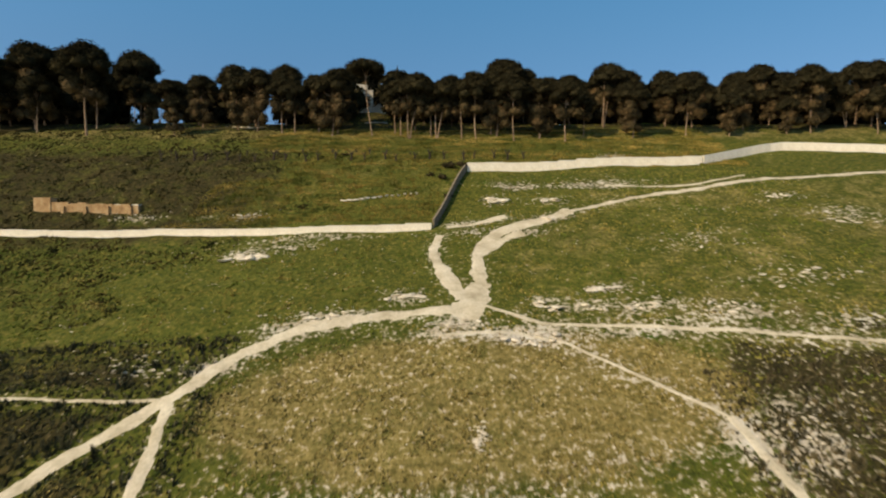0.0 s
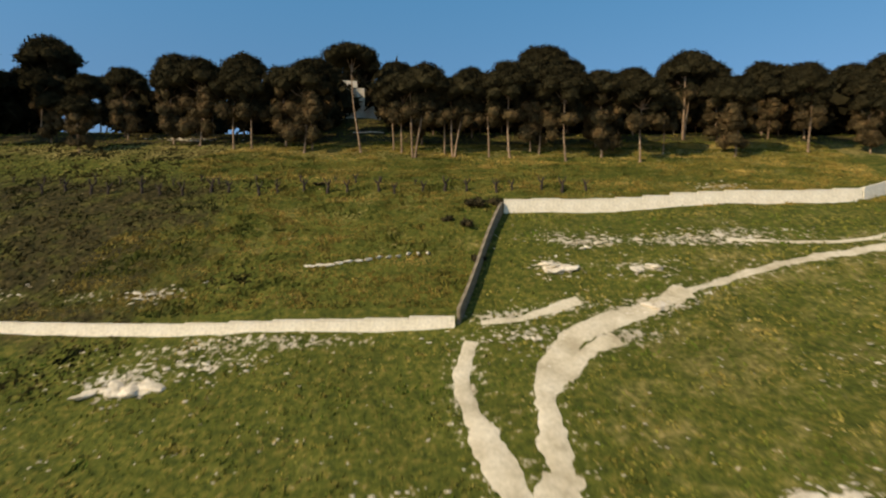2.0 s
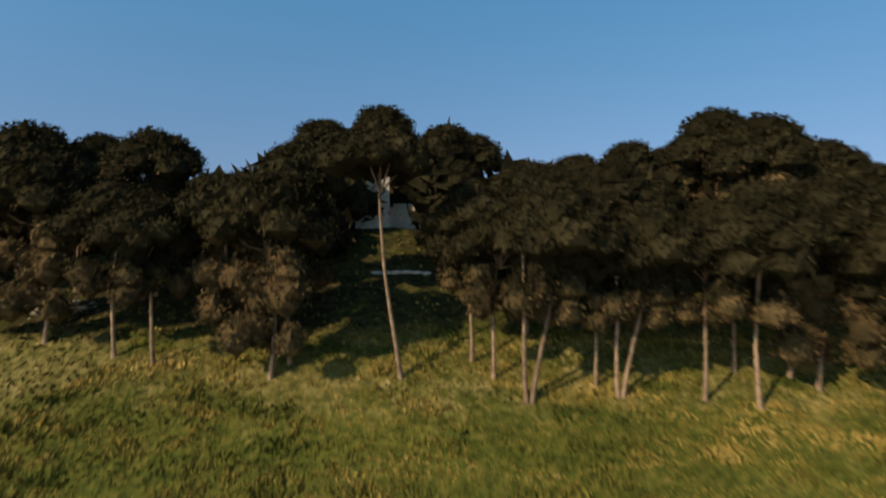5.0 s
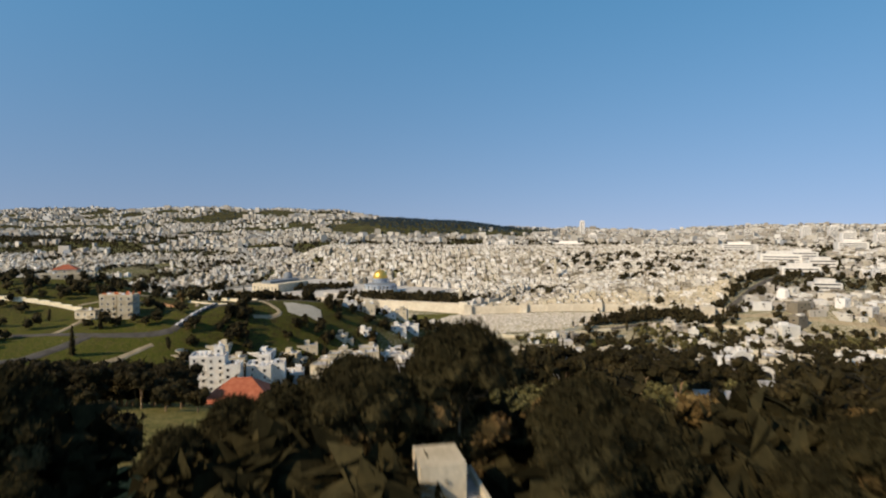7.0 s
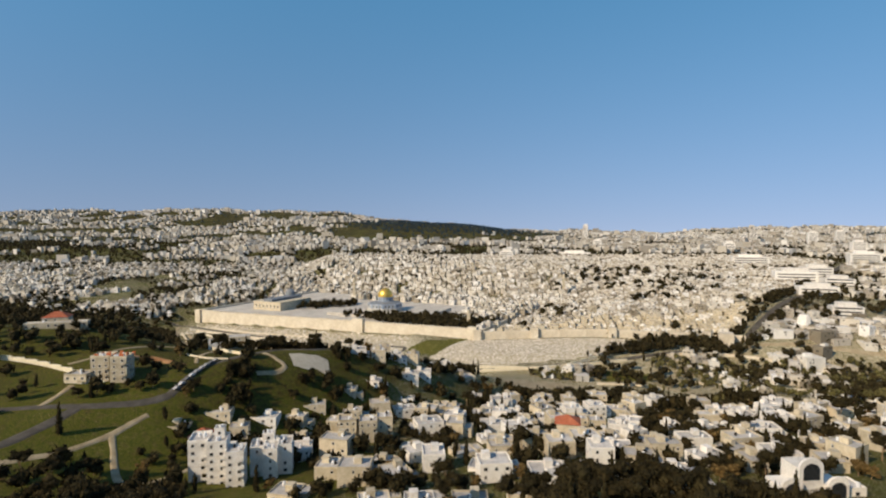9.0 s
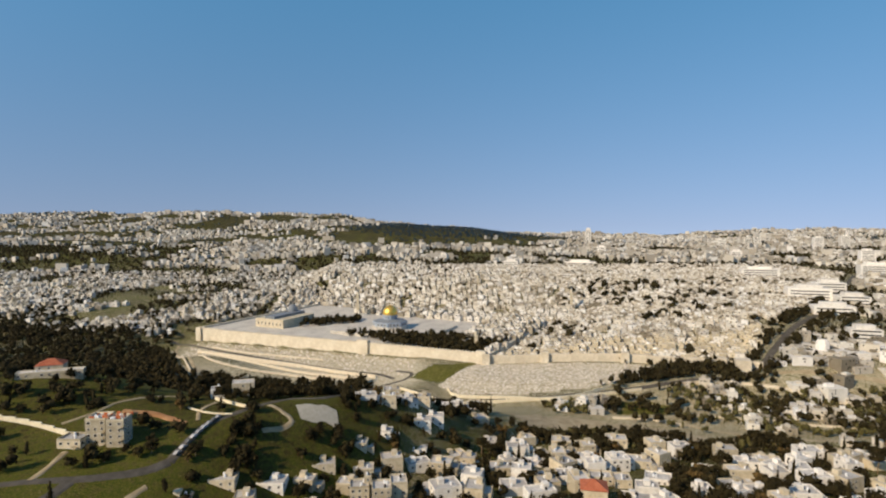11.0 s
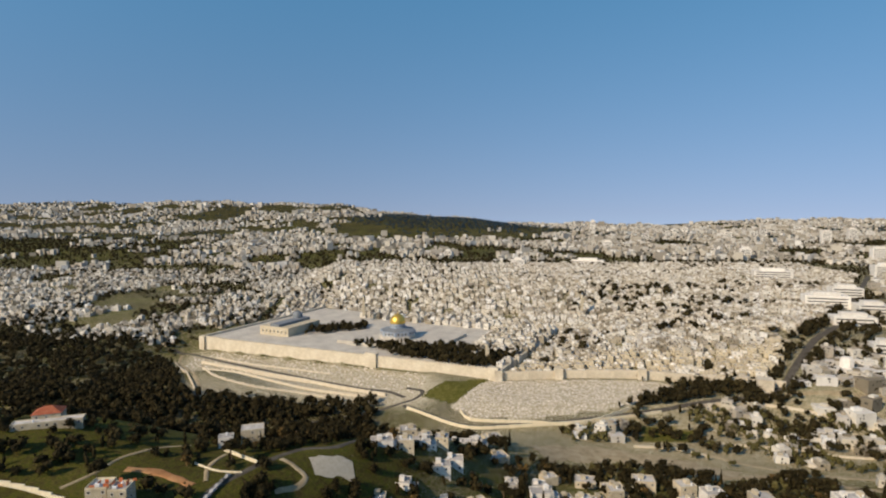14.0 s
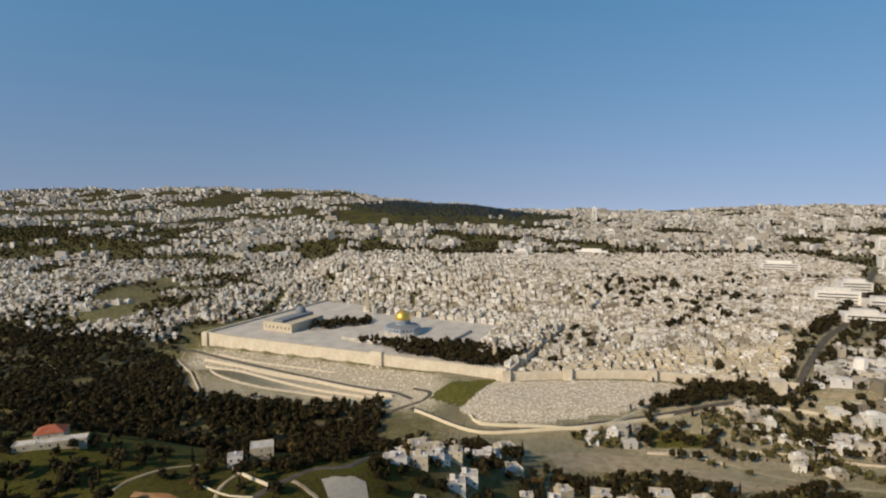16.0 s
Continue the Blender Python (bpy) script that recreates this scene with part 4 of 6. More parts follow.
# ---- buildings: parts and kinds ----
def window_mesh():
    """A framed window one metre square, set on a wall that faces -y: frame proud, pane recessed in it, in one piece."""
    ring = lambda r, y: [(-r, y, -r), (r, y, -r), (r, y, r), (-r, y, r)]
    v = ring(0.56, 0.02) + ring(0.56, -0.09) + ring(0.42, -0.09) + ring(0.42, -0.02)
    f = [(4 * j + k, 4 * j + (k + 1) % 4, 4 * j + 4 + (k + 1) % 4, 4 * j + 4 + k) for j in range(3) for k in range(4)] + [(12, 13, 14, 15)]
    return mesh_of("window", v, f, [FRAME, GLASS], [0] * 12 + [1])


WINDOW = window_mesh()


def set_window(parent, x, y, z, face, w=1.0, h=1.3):
    """face: 0 looks to -y, 1 to +x, 2 to +y, 3 to -x."""
    return under("window", WINDOW, parent, "", pose(x, y, z, 0, 0, 90 * face) @ Matrix.Diagonal((w, 1, h, 1)))


def flat_roof(parent, x, y, z, w, d, mat, rail=0.7):
    """A roof slab inside a parapet."""
    p = Pile().box(x, y, z - 0.15, w - 0.5, d - 0.5, 0.2, 0, 0)
    for a, b, sx, sy in ((0, -d / 2 + 0.125, w, 0.25), (0, d / 2 - 0.125, w, 0.25), (-w / 2 + 0.125, 0, 0.25, d - 0.5), (w / 2 - 0.125, 0, 0.25, d - 0.5)):
        p.box(x + a, y + b, z, sx, sy, rail, 0, 1)
    return under("roof", p.mesh("roof", [GREYROOF, mat]), parent)


def hip_roof(parent, x, y, z, w, d, tall, over=0.5):
    w, d = w / 2 + over, d / 2 + over
    k = max(0.0, w - d)
    v = [(x - w, y - d, z), (x + w, y - d, z), (x + w, y + d, z), (x - w, y + d, z), (x - k, y, z + tall), (x + k, y, z + tall)]
    f = [(0, 1, 5, 4), (1, 2, 5), (2, 3, 4, 5), (3, 0, 4), (3, 2, 1, 0)]
    return under("roof", mesh_of("roof", v, f, TILES), parent, "red clay tile roof")


TANK_W = Pile().turned(0, 0, 0, [(0.6, 0), (0.6, 1.3), (0.45, 1.5)], 10).mesh("water_tank", TANKWHITE)
TANK_B = Pile().turned(0, 0, 0, [(0.55, 0), (0.55, 1.2), (0.3, 1.45)], 10).mesh("water_tank", TANKBLACK)


def volume(parent, x, y, w, d, storeys, wall, r, rail=0.7, sides=(0, 1, 3), storey=3.1, gap=3.5, foot=-6.0, tanks=2, density=0.75):
    """A block of a house: wall body, parapeted roof, windows storey by storey, tanks on top."""
    h = storeys * storey
    under("wall", Pile().box(x, y, foot, w, d, h - foot).mesh("wall", wall), parent)
    if rail:
        flat_roof(parent, x, y, h, w, d, wall, rail)
    for s in range(storeys):
        for face in sides:
            run = w if face in (0, 2) else d
            n = max(1, int((run - 1.0) / gap))
            for k in range(n):
                if r.random() > density:
                    continue
                a = (k + 0.5 - n / 2) * run / n
                px, py = ((x + a, y - d / 2), (x + w / 2, y + a), (x - a, y + d / 2), (x - w / 2, y - a))[face]
                set_window(parent, px, py, s * storey + 1.65, face, r.choice((0.9, 1.1, 1.5)), 1.35)
    for k in range(tanks):
        under("water_tank", (TANK_W, TANK_B)[k % 2 if r.random() < 0.6 else 0], parent, "", pose(x + r.uniform(-0.3, 0.3) * w, y + r.uniform(-0.3, 0.3) * d, h + 0.05))
    return h


def house(x, y, turn, w, d, storeys, wall, seed, red=False, label=""):
    r = random.Random(seed)
    tone = "white rendered" if wall is WHITE else "cream limestone"
    ob = empty("house", x, y, low(x, y, max(w, d) * 0.5), turn, label or f"{tone} house with {'a red tile hip roof' if red else 'a flat parapet roof'} among trees", "house", "houses on the slope")
    h = volume(ob, 0, 0, w, d, storeys, wall, r, 0 if red else 0.6, tanks=0 if red else r.randint(1, 2), density=0.5)
    if red:
        hip_roof(ob, 0, 0, h, w, d, 0.22 * d + 0.8)
    else:
        under("stair_room", Pile().box(r.uniform(-0.25, 0.25) * w, r.uniform(0, 0.25) * d, h, 3, 3.4, 2.5).mesh("stair_room", wall), ob)
        if r.random() < 0.5:
            volume(ob, w * 0.5 + 2.0, d * 0.1, 4.0, d * 0.7, max(1, storeys - 1), wall, r, 0.5, tanks=0)
    return ob


# the two tall white apartment blocks
def apartment_block(x, y, top, seed, wall, parts, label, turn=0.0, storey=3.0):
    r = random.Random(seed)
    tall = max(p[4] for p in parts) * storey
    ob = empty("apartment_building", x, y, top - tall, turn, label, "building")
    for px, py, w, d, n, sides in parts:
        volume(ob, px, py, w, d, n, wall, r, 0.9, sides, storey, 2.6, -14, 3, 0.9)
        for s in range(1, n):
            if r.random() < 0.5:
                b = under("balcony", Pile().box(px + w * 0.3, py - d / 2 - 0.7, s * storey, 2.4, 1.4, 0.18, 0, 0, True).mesh("balcony", wall), ob)
                under("railing", Pile().box(px + w * 0.3, py - d / 2 - 1.36, s * storey + 0.18, 2.4, 0.08, 0.9).mesh("railing", wall), b)
    return ob


apartment_block(-92, 227, -83.0, 1, WHITE, [(-6.5, 3, 7.5, 11, 7, (0, 3)), (1, 0, 7.5, 10, 7, (0, 3)), (8.5, -5, 7, 9, 6, (0, 1, 3)), (1, 4, 4, 4, 8, (0,))], "white rendered apartment tower block with roof tanks", 0.2)
apartment_block(-73, 237, -89, 2, WHITE, [(-5, 1, 5.6, 10, 6, (0, 3)), (0.6, -2, 5.6, 11, 6, (0, 1, 3)), (6.2, 2, 5.6, 10, 6, (0, 1)), (-1, 5, 5, 4, 7, (0,))], "white rendered apartment block with stepped front", 0.2)
apartment_block(-44, 289, -95.5, 3, CREAM, [(-5, 0, 9, 9, 5, (0, 3)), (5.5, -3, 9, 10, 5, (0, 1, 3)), (14, 2, 8, 10, 5, (0, 1)), (-1, 2, 3.5, 4, 6, (0,))], "cream stone apartment block with rooftop rooms", 0.15)
apartment_block(83, 322, -109.5, 4, CREAM, [(-6, 0, 12, 9, 4, (0, 3)), (5, -2, 9, 10, 4, (0, 1, 3))], "cream stone apartment block with a flat roof", -0.1)
apartment_block(110, 326, -112, 5, WHITE, [(0, 0, 14, 10, 3, (0, 1, 3))], "white rendered block with a flat roof", -0.3)
b = apartment_block(-168, 290, -66, 6, CREAM, [(-6, 0, 9, 10, 5, (0, 3)), (4, -3, 8, 9, 5, (0, 1, 3))], "unfinished pale stone block with orange formwork on top", 0.1)
for k in range(9):
    under("formwork_frame", Pile().box(-8 + 2.0 * k, -4 + (k % 3) * 2.6, 15, (2.2, 0.2, 1.6)[k % 3], (0.18, 2.6, 0.2)[k % 3], 1.6 + 0.5 * (k % 2)).mesh("formwork_frame", SCAFFOLD), b, "orange scaffold formwork")
apartment_block(-183, 284, -74, 7, CREAM, [(0, 0, 11, 9, 3, (0, 1, 3))], "small pale stone block beside the building site", 0.0)


def villa():
    """Wide villa with a great red hip roof."""
    ob = empty("villa", -46, 131, -81.6, 0.1, "wide pale villa with a broad red tile hip roof", "house")
    volume(ob, 0, 0, 17, 12, 2, CREAM, random.Random(3), 0, tanks=0)
    hip_roof(ob, 0, 0, 6.2, 17, 12, 5.2, 0.9)


villa()


def arched_hall():
    """White hall with three round-arched gables."""
    ob = empty("arched_hall", 116, 178, -86, 0.06, "white domed hall with three great round-arched windows", "building")
    for x, y, w, h, d in ((-7.5, 0, 7, 7.5, 9), (0, 2, 8, 12.5, 9), (7.5, 0, 7, 7.5, 9)):
        under("wall", Pile().box(x, y, -10, w - 0.05, d, h + 7.5).mesh("wall", WHITE), ob)
        ring = [(w / 2 * math.cos(t), w * 0.42 * math.sin(t)) for t in (math.pi * k / 12 for k in range(13))]
        under("arched_gable", Pile().solid([(x + a, y - d / 2 + 0.7, h - 2.5 + c) for a, c in ring], [(x + a, y - d / 2 - 0.1, h - 2.5 + c) for a, c in ring], floor=True).mesh("arched_gable", WHITE), ob)
        inner = [(w * 0.34, -3.0)] + [(0.68 * a, 0.68 * c) for a, c in ring] + [(-w * 0.34, -3.0)]
        under("arched_window", Pile().solid([(x + a, y - d / 2 - 0.05, h - 3.2 + c) for a, c in inner], [(x + a, y - d / 2 - 0.16, h - 3.2 + c) for a, c in inner]).mesh("arched_window", GLASS), ob)
    volume(ob, 15, 1, 6, 8, 1, WHITE, random.Random(5), 0.6, (0, 1), tanks=1)


arched_hall()


def shed(x, y, z, turn, w, d, tall, label):
    ob = empty("shed", x, y, z, turn, label, "shed")
    under("wall", Pile().box(0, 0, -4, w, d, tall + 4).mesh("wall", WHITE), ob)
    v = [(-w / 2 - 0.4, -d / 2 - 0.4, tall), (w / 2 + 0.4, -d / 2 - 0.4, tall), (w / 2 + 0.4, d / 2 + 0.4, tall), (-w / 2 - 0.4, d / 2 + 0.4, tall), (-w / 2 - 0.4, 0, tall + d * 0.12), (w / 2 + 0.4, 0, tall + d * 0.12)]
    under("roof", mesh_of("roof", v, [(0, 1, 5, 4), (2, 3, 4, 5), (1, 2, 5), (3, 0, 4), (3, 2, 1, 0)], METALROOF), ob, "pale metal sheet roof")
    for k in range(3):
        under("vent", Pile().box(-w / 3 + k * w / 3, 0, tall + d * 0.12 - 0.1, 0.6, 0.6, 0.5).mesh("vent", TANKWHITE), ob)


shed(75, 99, -69.5, -0.12, 17, 8, 3.4, "long low shed with a pale metal roof")
shed(116, 132, -76.5, -0.1, 34, 9, 3.4, "very long low shed with a pale metal roof")
shed(79, 181, -88, 0.05, 12, 13, 7, "large white hall with a pale metal gable roof")
shed(12.5, 53, -60.5, 0.3, 4, 4, 2.4, "small pale kiosk among trees")
house(9.6, 12, 0.2, 5, 6, 2, CREAM, 90, False, "pale stone house glimpsed between the pines")
h = empty("house", -243, 356, -62.5, 0.35, "cream house with a red tile roof on the spur", "house")
volume(h, 0, 0, 14, 11, 2, CREAM, random.Random(8), 0, tanks=0)
hip_roof(h, 0, 0, 6.2, 14, 11, 3.2)
h = empty("house", -250, 340, float(height(-236, 345)) + 0.5, 0.35, "long pale wing with a flat roof on the spur", "house")
volume(h, 14, 4, 34, 7, 1, CREAM, random.Random(9), 0.5, tanks=1)
h = empty("church_house", -134, 372, -78, 0.3, "pale stone house with a gable roof in cypress garden", "house")
volume(h, 0, 0, 13, 10, 2, CREAM, random.Random(10), 0.4, tanks=0)
volume(h, -14, -10, 8, 7, 2, WHITE, random.Random(11), 0.4, tanks=1)
boundary_wall([(-260, 302), (-236, 300), (-209, 296), (-177, 286)], 2.4, 0.6, 8, PLASTER, "pale stone terrace wall on the slope")
boundary_wall([(-143, 350), (-136, 344), (-127, 337), (-118, 331)], 1.8, 0.5, 6, PLASTER, "white garden wall at the bend of the road")
boundary_wall([(-150, 330), (-136, 322), (-122, 320)], 0.9, 0.4, 6, PLASTER, "low pale garden wall beside a path")
boundary_wall([(-4, 590), (2, 572), (20, 566), (60, 560), (104, 556), (160, 584)], 3.0, 0.8, 12, PLASTER, "pale retaining wall under the cemetery")
for line, tall in (([(-353, 809), (-275, 762), (-205, 720), (-143, 681), (-84, 649)], 3.6), ([(-338, 778), (-262, 716), (-194, 682), (-139, 661), (-105, 647)], 2.8), ([(-322, 752), (-291, 690), (-240, 668), (-189, 663), (-149, 652)], 2.2),
                   ([(-340, 828), (-280, 790), (-220, 760), (-160, 730)], 1.6), ([(-310, 790), (-240, 735), (-180, 702)], 1.6)):
    boundary_wall(line, tall, 1.2, 12, CITYWALL, "pale stone terrace wall on the bank below the rampart")
boundary_wall([(-392, 815), (-360, 768), (-324, 702), (-290, 646)], 2.6, 0.8, 9, CITYWALL, "pale parapet wall of the road descending to the valley")
boundary_wall([(-58, 608), (-36, 586), (-9, 562), (11, 553), (38, 553), (91, 557), (136, 566), (190, 580)], 2.8, 0.8, 12, PLASTER, "pale retaining wall below the valley road")
boundary_wall([(229, 590), (272, 596), (306, 588), (335, 573), (377, 545)], 2.8, 0.8, 10, CITYWALL, "pale garden wall stepping along the slope")
boundary_wall([(141, 513), (173, 508), (193, 490)], 2.0, 0.7, 8, CITYWALL, "low pale wall above the bare earth slope")
boundary_wall([(285, 545), (335, 550), (362, 528)], 2.2, 0.7, 8, CITYWALL, "low pale field wall between orchards")
boundary_wall([(215, 520), (260, 508), (300, 490), (350, 480)], 1.8, 0.7, 8, CITYWALL, "low pale field wall between orchards")

# houses of the near slope
for k, (x, y, w, d, n) in enumerate(((-24, 194, 11, 8, 1), (-8, 188, 10, 8, 1), (9, 184, 12, 8, 1), (27, 187, 11, 9, 1), (42, 196, 10, 8, 2), (58, 200, 9, 8, 1), (-125, 266, 9, 8, 1), (-112, 262, 10, 9, 2), (-100, 276, 9, 8, 2), (-112, 282, 12, 9, 2), (-92, 292, 13, 10, 2), (-78, 300, 10, 8, 2), (-72, 316, 12, 10, 2), (-98, 258, 9, 7, 1), (-104, 246, 8, 7, 1), (-58, 306, 9, 9, 2), (-58, 378, 13, 9, 2), (-44, 384, 10, 9, 3), (-58, 340, 12, 9, 2), (-45, 358, 11, 9, 2), (-38, 338, 12, 10, 3), (-52, 324, 11, 9, 2), (-86, 274, 9, 8, 1), (-72, 284, 9, 8, 1))):
    house(x, y, 0.2 - 0.1 * (k % 4), w, d, n, (CREAM, WHITE, CREAM)[k % 3], 500 + k, k in (7,))
TAKEN = [(-92, 227, 14), (-73, 237, 12), (-40, 289, 18), (85, 322, 15), (110, 326, 11), (-168, 290, 14), (-183, 284, 9), (-46, 131, 13), (116, 178, 20), (75, 99, 11), (116, 132, 20),
         (79, 181, 10), (12.5, 53, 4), (10.5, 13, 7), (-243, 356, 12), (-236, 343, 20), (-134, 372, 12), (-150, 360, 8), (-24, 194, 7), (-8, 188, 7), (9, 184, 7), (27, 187, 7), (42, 196, 7), (58, 200, 6), (-125, 266, 7), (-112, 262, 7), (-100, 276, 7), (-112, 282, 8), (-92, 292, 9), (-78, 300, 7), (-72, 316, 8), (-98, 258, 6), (-104, 246, 6), (-58, 306, 7), (-58, 378, 8), (-44, 384, 7), (-58, 340, 8), (-45, 358, 7), (-38, 338, 8), (-52, 324, 7), (-86, 274, 6), (-72, 284, 6)]
SLOPE_HOUSES = []
r = random.Random(77)
tries = 0
while len(SLOPE_HOUSES) < 150 and tries < 9000:
    tries += 1
    x, y = r.uniform(-130, 330), r.uniform(205, 470)
    if x < -104 + (y - 260) * 0.3 or (x < -60 and y < 240) or x > 60 + (y - 150) * 1.4 or (x > 150 and y > 385) or (x > 20 and y > 425):
        continue
    if min(off_line(x, y, line) - half for _, line, half, _ in ROADS) < 8:
        continue
    w, d = r.uniform(8, 15), r.uniform(8, 12)
    rad = max(w, d) * 0.53
    if any(math.hypot(x - a, y - b) < rad + c for a, b, c in TAKEN):
        continue
    TAKEN.append((x, y, rad))
    SLOPE_HOUSES.append((x, y))
    house(x, y, r.choice((0.15, -0.2, 0.4, 0.0)) + r.uniform(-0.1, 0.1), w, d, r.choice((1, 2, 2, 3, 3)), r.choice((WHITE, CREAM)), tries, r.random() < 0.015)

# ---- the walled terrace with the golden dome ----
along = Vector((WALL_DIR[0], WALL_DIR[1], 0))
inward = Vector((-WALL_DIR[1], WALL_DIR[0], 0))
corner = Vector((SE[0], SE[1], 0))
TURN = math.atan2(WALL_DIR[1], WALL_DIR[0])


def terrace_at(a, b, z):
    """A place a metres along the great wall from its far corner and b metres inside it."""
    p = corner + along * a + inward * b
    return p.x, p.y, z


wall = empty("rampart", 0, 0, 0, 0, "great pale stone rampart of the walled terrace", "wall", kind="structure")
for k in range(12):
    a0, a1 = 468 * k / 12, 468 * (k + 1) / 12
    top = -130 + 7.5 * (k + 0.5) / 12 + (1.2 if k == 0 else 0)
    x, y, _ = terrace_at((a0 + a1) / 2, 0, 0)
    base = min(low(x, y, 16) - 6, top - 16)
    under("wall_section", Pile().box(0, 0, base - top, a1 - a0 - 0.05, 3.0, top - base).mesh("wall_section", CITYWALL), wall, "", pose(x, y, top, 0, 0, math.degrees(TURN)))
    for j in range(9):
        under("merlon", Pile().box(0, 0, 0, 2.2, 0.9, 1.3).mesh("merlon", CITYWALL) if k == j == 0 else bpy.data.meshes["merlon"], wall, "", pose(*terrace_at(a0 + (j + 0.5) * (a1 - a0) / 9, -0.9, top), 0, 0, math.degrees(TURN)))
for a, h, w in ((300, 4.0, 16), (4, 1.5, 10), (464, 2.5, 12)):
    x, y, _ = terrace_at(a, -1.5, 0)
    top = -130 + 7.5 * a / 468 + h
    under("tower", Pile().box(0, 0, -24 - h, w, 7, 24 + h).mesh("tower", CITYWALL), wall, "", pose(x, y, top, 0, 0, math.degrees(TURN)))
x, y, _ = terrace_at(0, 145, 0)
under("south_wall", Pile().box(0, 0, -30, 3, 290, 30).mesh("south_wall", CITYWALL), wall, "", pose(x, y, -128.6, 0, 0, math.degrees(TURN)))
x, y, _ = terrace_at(466, 60, 0)
under("north_wall", Pile().box(0, 0, -20, 3, 120, 20).mesh("north_wall", CITYWALL), wall, "", pose(x, y, -127, 0, 0, math.degrees(TURN)))
plaza = empty("terrace", *terrace_at(234, 146, -131.5), TURN, "wide paved stone terrace behind the rampart", "plaza", kind="structure")
under("paving", Pile().box(0, 0, -3, 464, 286, 3).mesh("paving", PAVING), plaza)
dx, dy = -88 - plaza.location.x, 866 - plaza.location.y
cx, cy = dx * along.x + dy * along.y, dx * inward.x + dy * inward.y
under("upper_platform", Pile().box(cx + 6, cy + 6, 0, 150, 120, 4).mesh("upper_platform", PAVING), plaza)
for k in range(4):
    under("stair", Pile().box(cx - 40 + 30 * k, cy - 56, 0, 14, 6, 2.2).mesh("stair", PAVING), plaza)


def golden_dome():
    ob = empty("domed_shrine", -88, 866, -127.5, TURN, "octagonal blue-tiled shrine with a shining golden dome", "shrine")
    octo = lambda r, z: [(r * math.cos(math.pi * (k + 0.5) / 4), r * math.sin(math.pi * (k + 0.5) / 4), z) for k in range(8)]
    under("marble_base", Pile().solid(octo(26.6, 0), octo(26.6, 5)).mesh("marble_base", PAVING), ob)
    under("tiled_wall", Pile().solid(octo(26.4, 5), octo(26.4, 11.5)).mesh("tiled_wall", BLUETILE), ob)
    under("aisle_roof", Pile().solid(octo(25.6, 11.5), octo(11.5, 14.5)).mesh("aisle_roof", LEADROOF), ob)
    under("drum", Pile().turned(0, 0, 13, [(11.2, 0), (11.2, 7.0), (11.6, 7.2), (11.6, 7.8)], 24).mesh("drum", BLUETILE), ob)
    prof = [(11.2 * math.cos(t) * (1 + 0.06 * math.sin(2 * t)), 13.5 * math.sin(t)) for t in (math.pi / 2 * k / 12 for k in range(12))] + [(0.2, 13.7)]
    under("golden_dome", Pile().turned(0, 0, 20.8, prof, 32).mesh("golden_dome", GOLD, False), ob, "polished golden dome")
    under("finial", Pile().turned(0, 0, 34.3, [(0.3, 0), (0.5, 0.8), (0.15, 1.2), (0.4, 2.0), (0.05, 3.6)], 8).mesh("finial", GOLD), ob)
    for k in range(8):
        for j in (-1, 0, 1):
            t = math.pi * k / 4
            under("arched_window", WINDOW, ob, "", pose(24.42 * math.cos(t) - j * 5.5 * math.sin(t), 24.42 * math.sin(t) + j * 5.5 * math.cos(t), 8, 0, 0, math.degrees(t) + 90) @ Matrix.Diagonal((2.4, 1, 4, 1)))
    for k in range(16):
        t = math.pi * k / 8
        under("drum_window", WINDOW, ob, "", pose(11.25 * math.cos(t), 11.25 * math.sin(t), 17, 0, 0, math.degrees(t) + 90) @ Matrix.Diagonal((1.4, 1, 2.6, 1)))


golden_dome()
m = empty("mosque", -262, 928, -131.5, TURN, "long grey-roofed stone mosque with a small lead dome", "mosque")
under("hall", Pile().box(0, 0, 0, 55, 75, 13).mesh("hall", CREAM), m)
under("nave_roof", Pile().box(0, 0, 13, 18, 72, 4).mesh("nave_roof", LEADROOF), m)
under("dome", Pile().turned(-6, 24, 16, [(8, 0), (8, 3)] + [(8 * math.cos(t), 3 + 9 * math.sin(t)) for t in (0.25, 0.55, 0.85, 1.15, 1.5)], 16).mesh("dome", LEADROOF, False), m)
for k in range(7):
    set_window(m, -22 + 7.4 * k, -37.5, 6, 0, 2.4, 5)
for k in range(8):
    set_window(m, -27.5, -30 + 8.4 * k, 7, 3, 2.2, 4)


def minaret(x, y, z, tall, label):
    ob = empty("minaret", x, y, z, 0, label, "minaret")
    under("shaft", Pile().box(0, 0, -4, 4.4, 4.4, tall * 0.62 + 4).mesh("shaft", CREAM), ob)
    under("gallery", Pile().box(0, 0, tall * 0.62, 5.6, 5.6, 1.0, 0, 0, True).mesh("gallery", CREAM), ob)
    under("lantern", Pile().turned(0, 0, tall * 0.62 + 1, [(1.9, 0), (1.8, tall * 0.2)], 10).mesh("lantern", CREAM), ob)
    under("cap", Pile().turned(0, 0, tall * 0.82 + 1, [(2.1, 0), (1.7, 1.4), (0.8, 2.6), (0.1, 4)], 10).mesh("cap", LEADROOF, False), ob)


minaret(34, 742, -131, 26, "slim pale stone minaret at the terrace edge")
minaret(-158, 1010, -118, 34, "slim pale minaret behind the golden dome")
minaret(210, 980, -104, 26, "pale stone minaret among old roofs")
minaret(60, 1120, -92, 26, "pale stone minaret among old roofs")

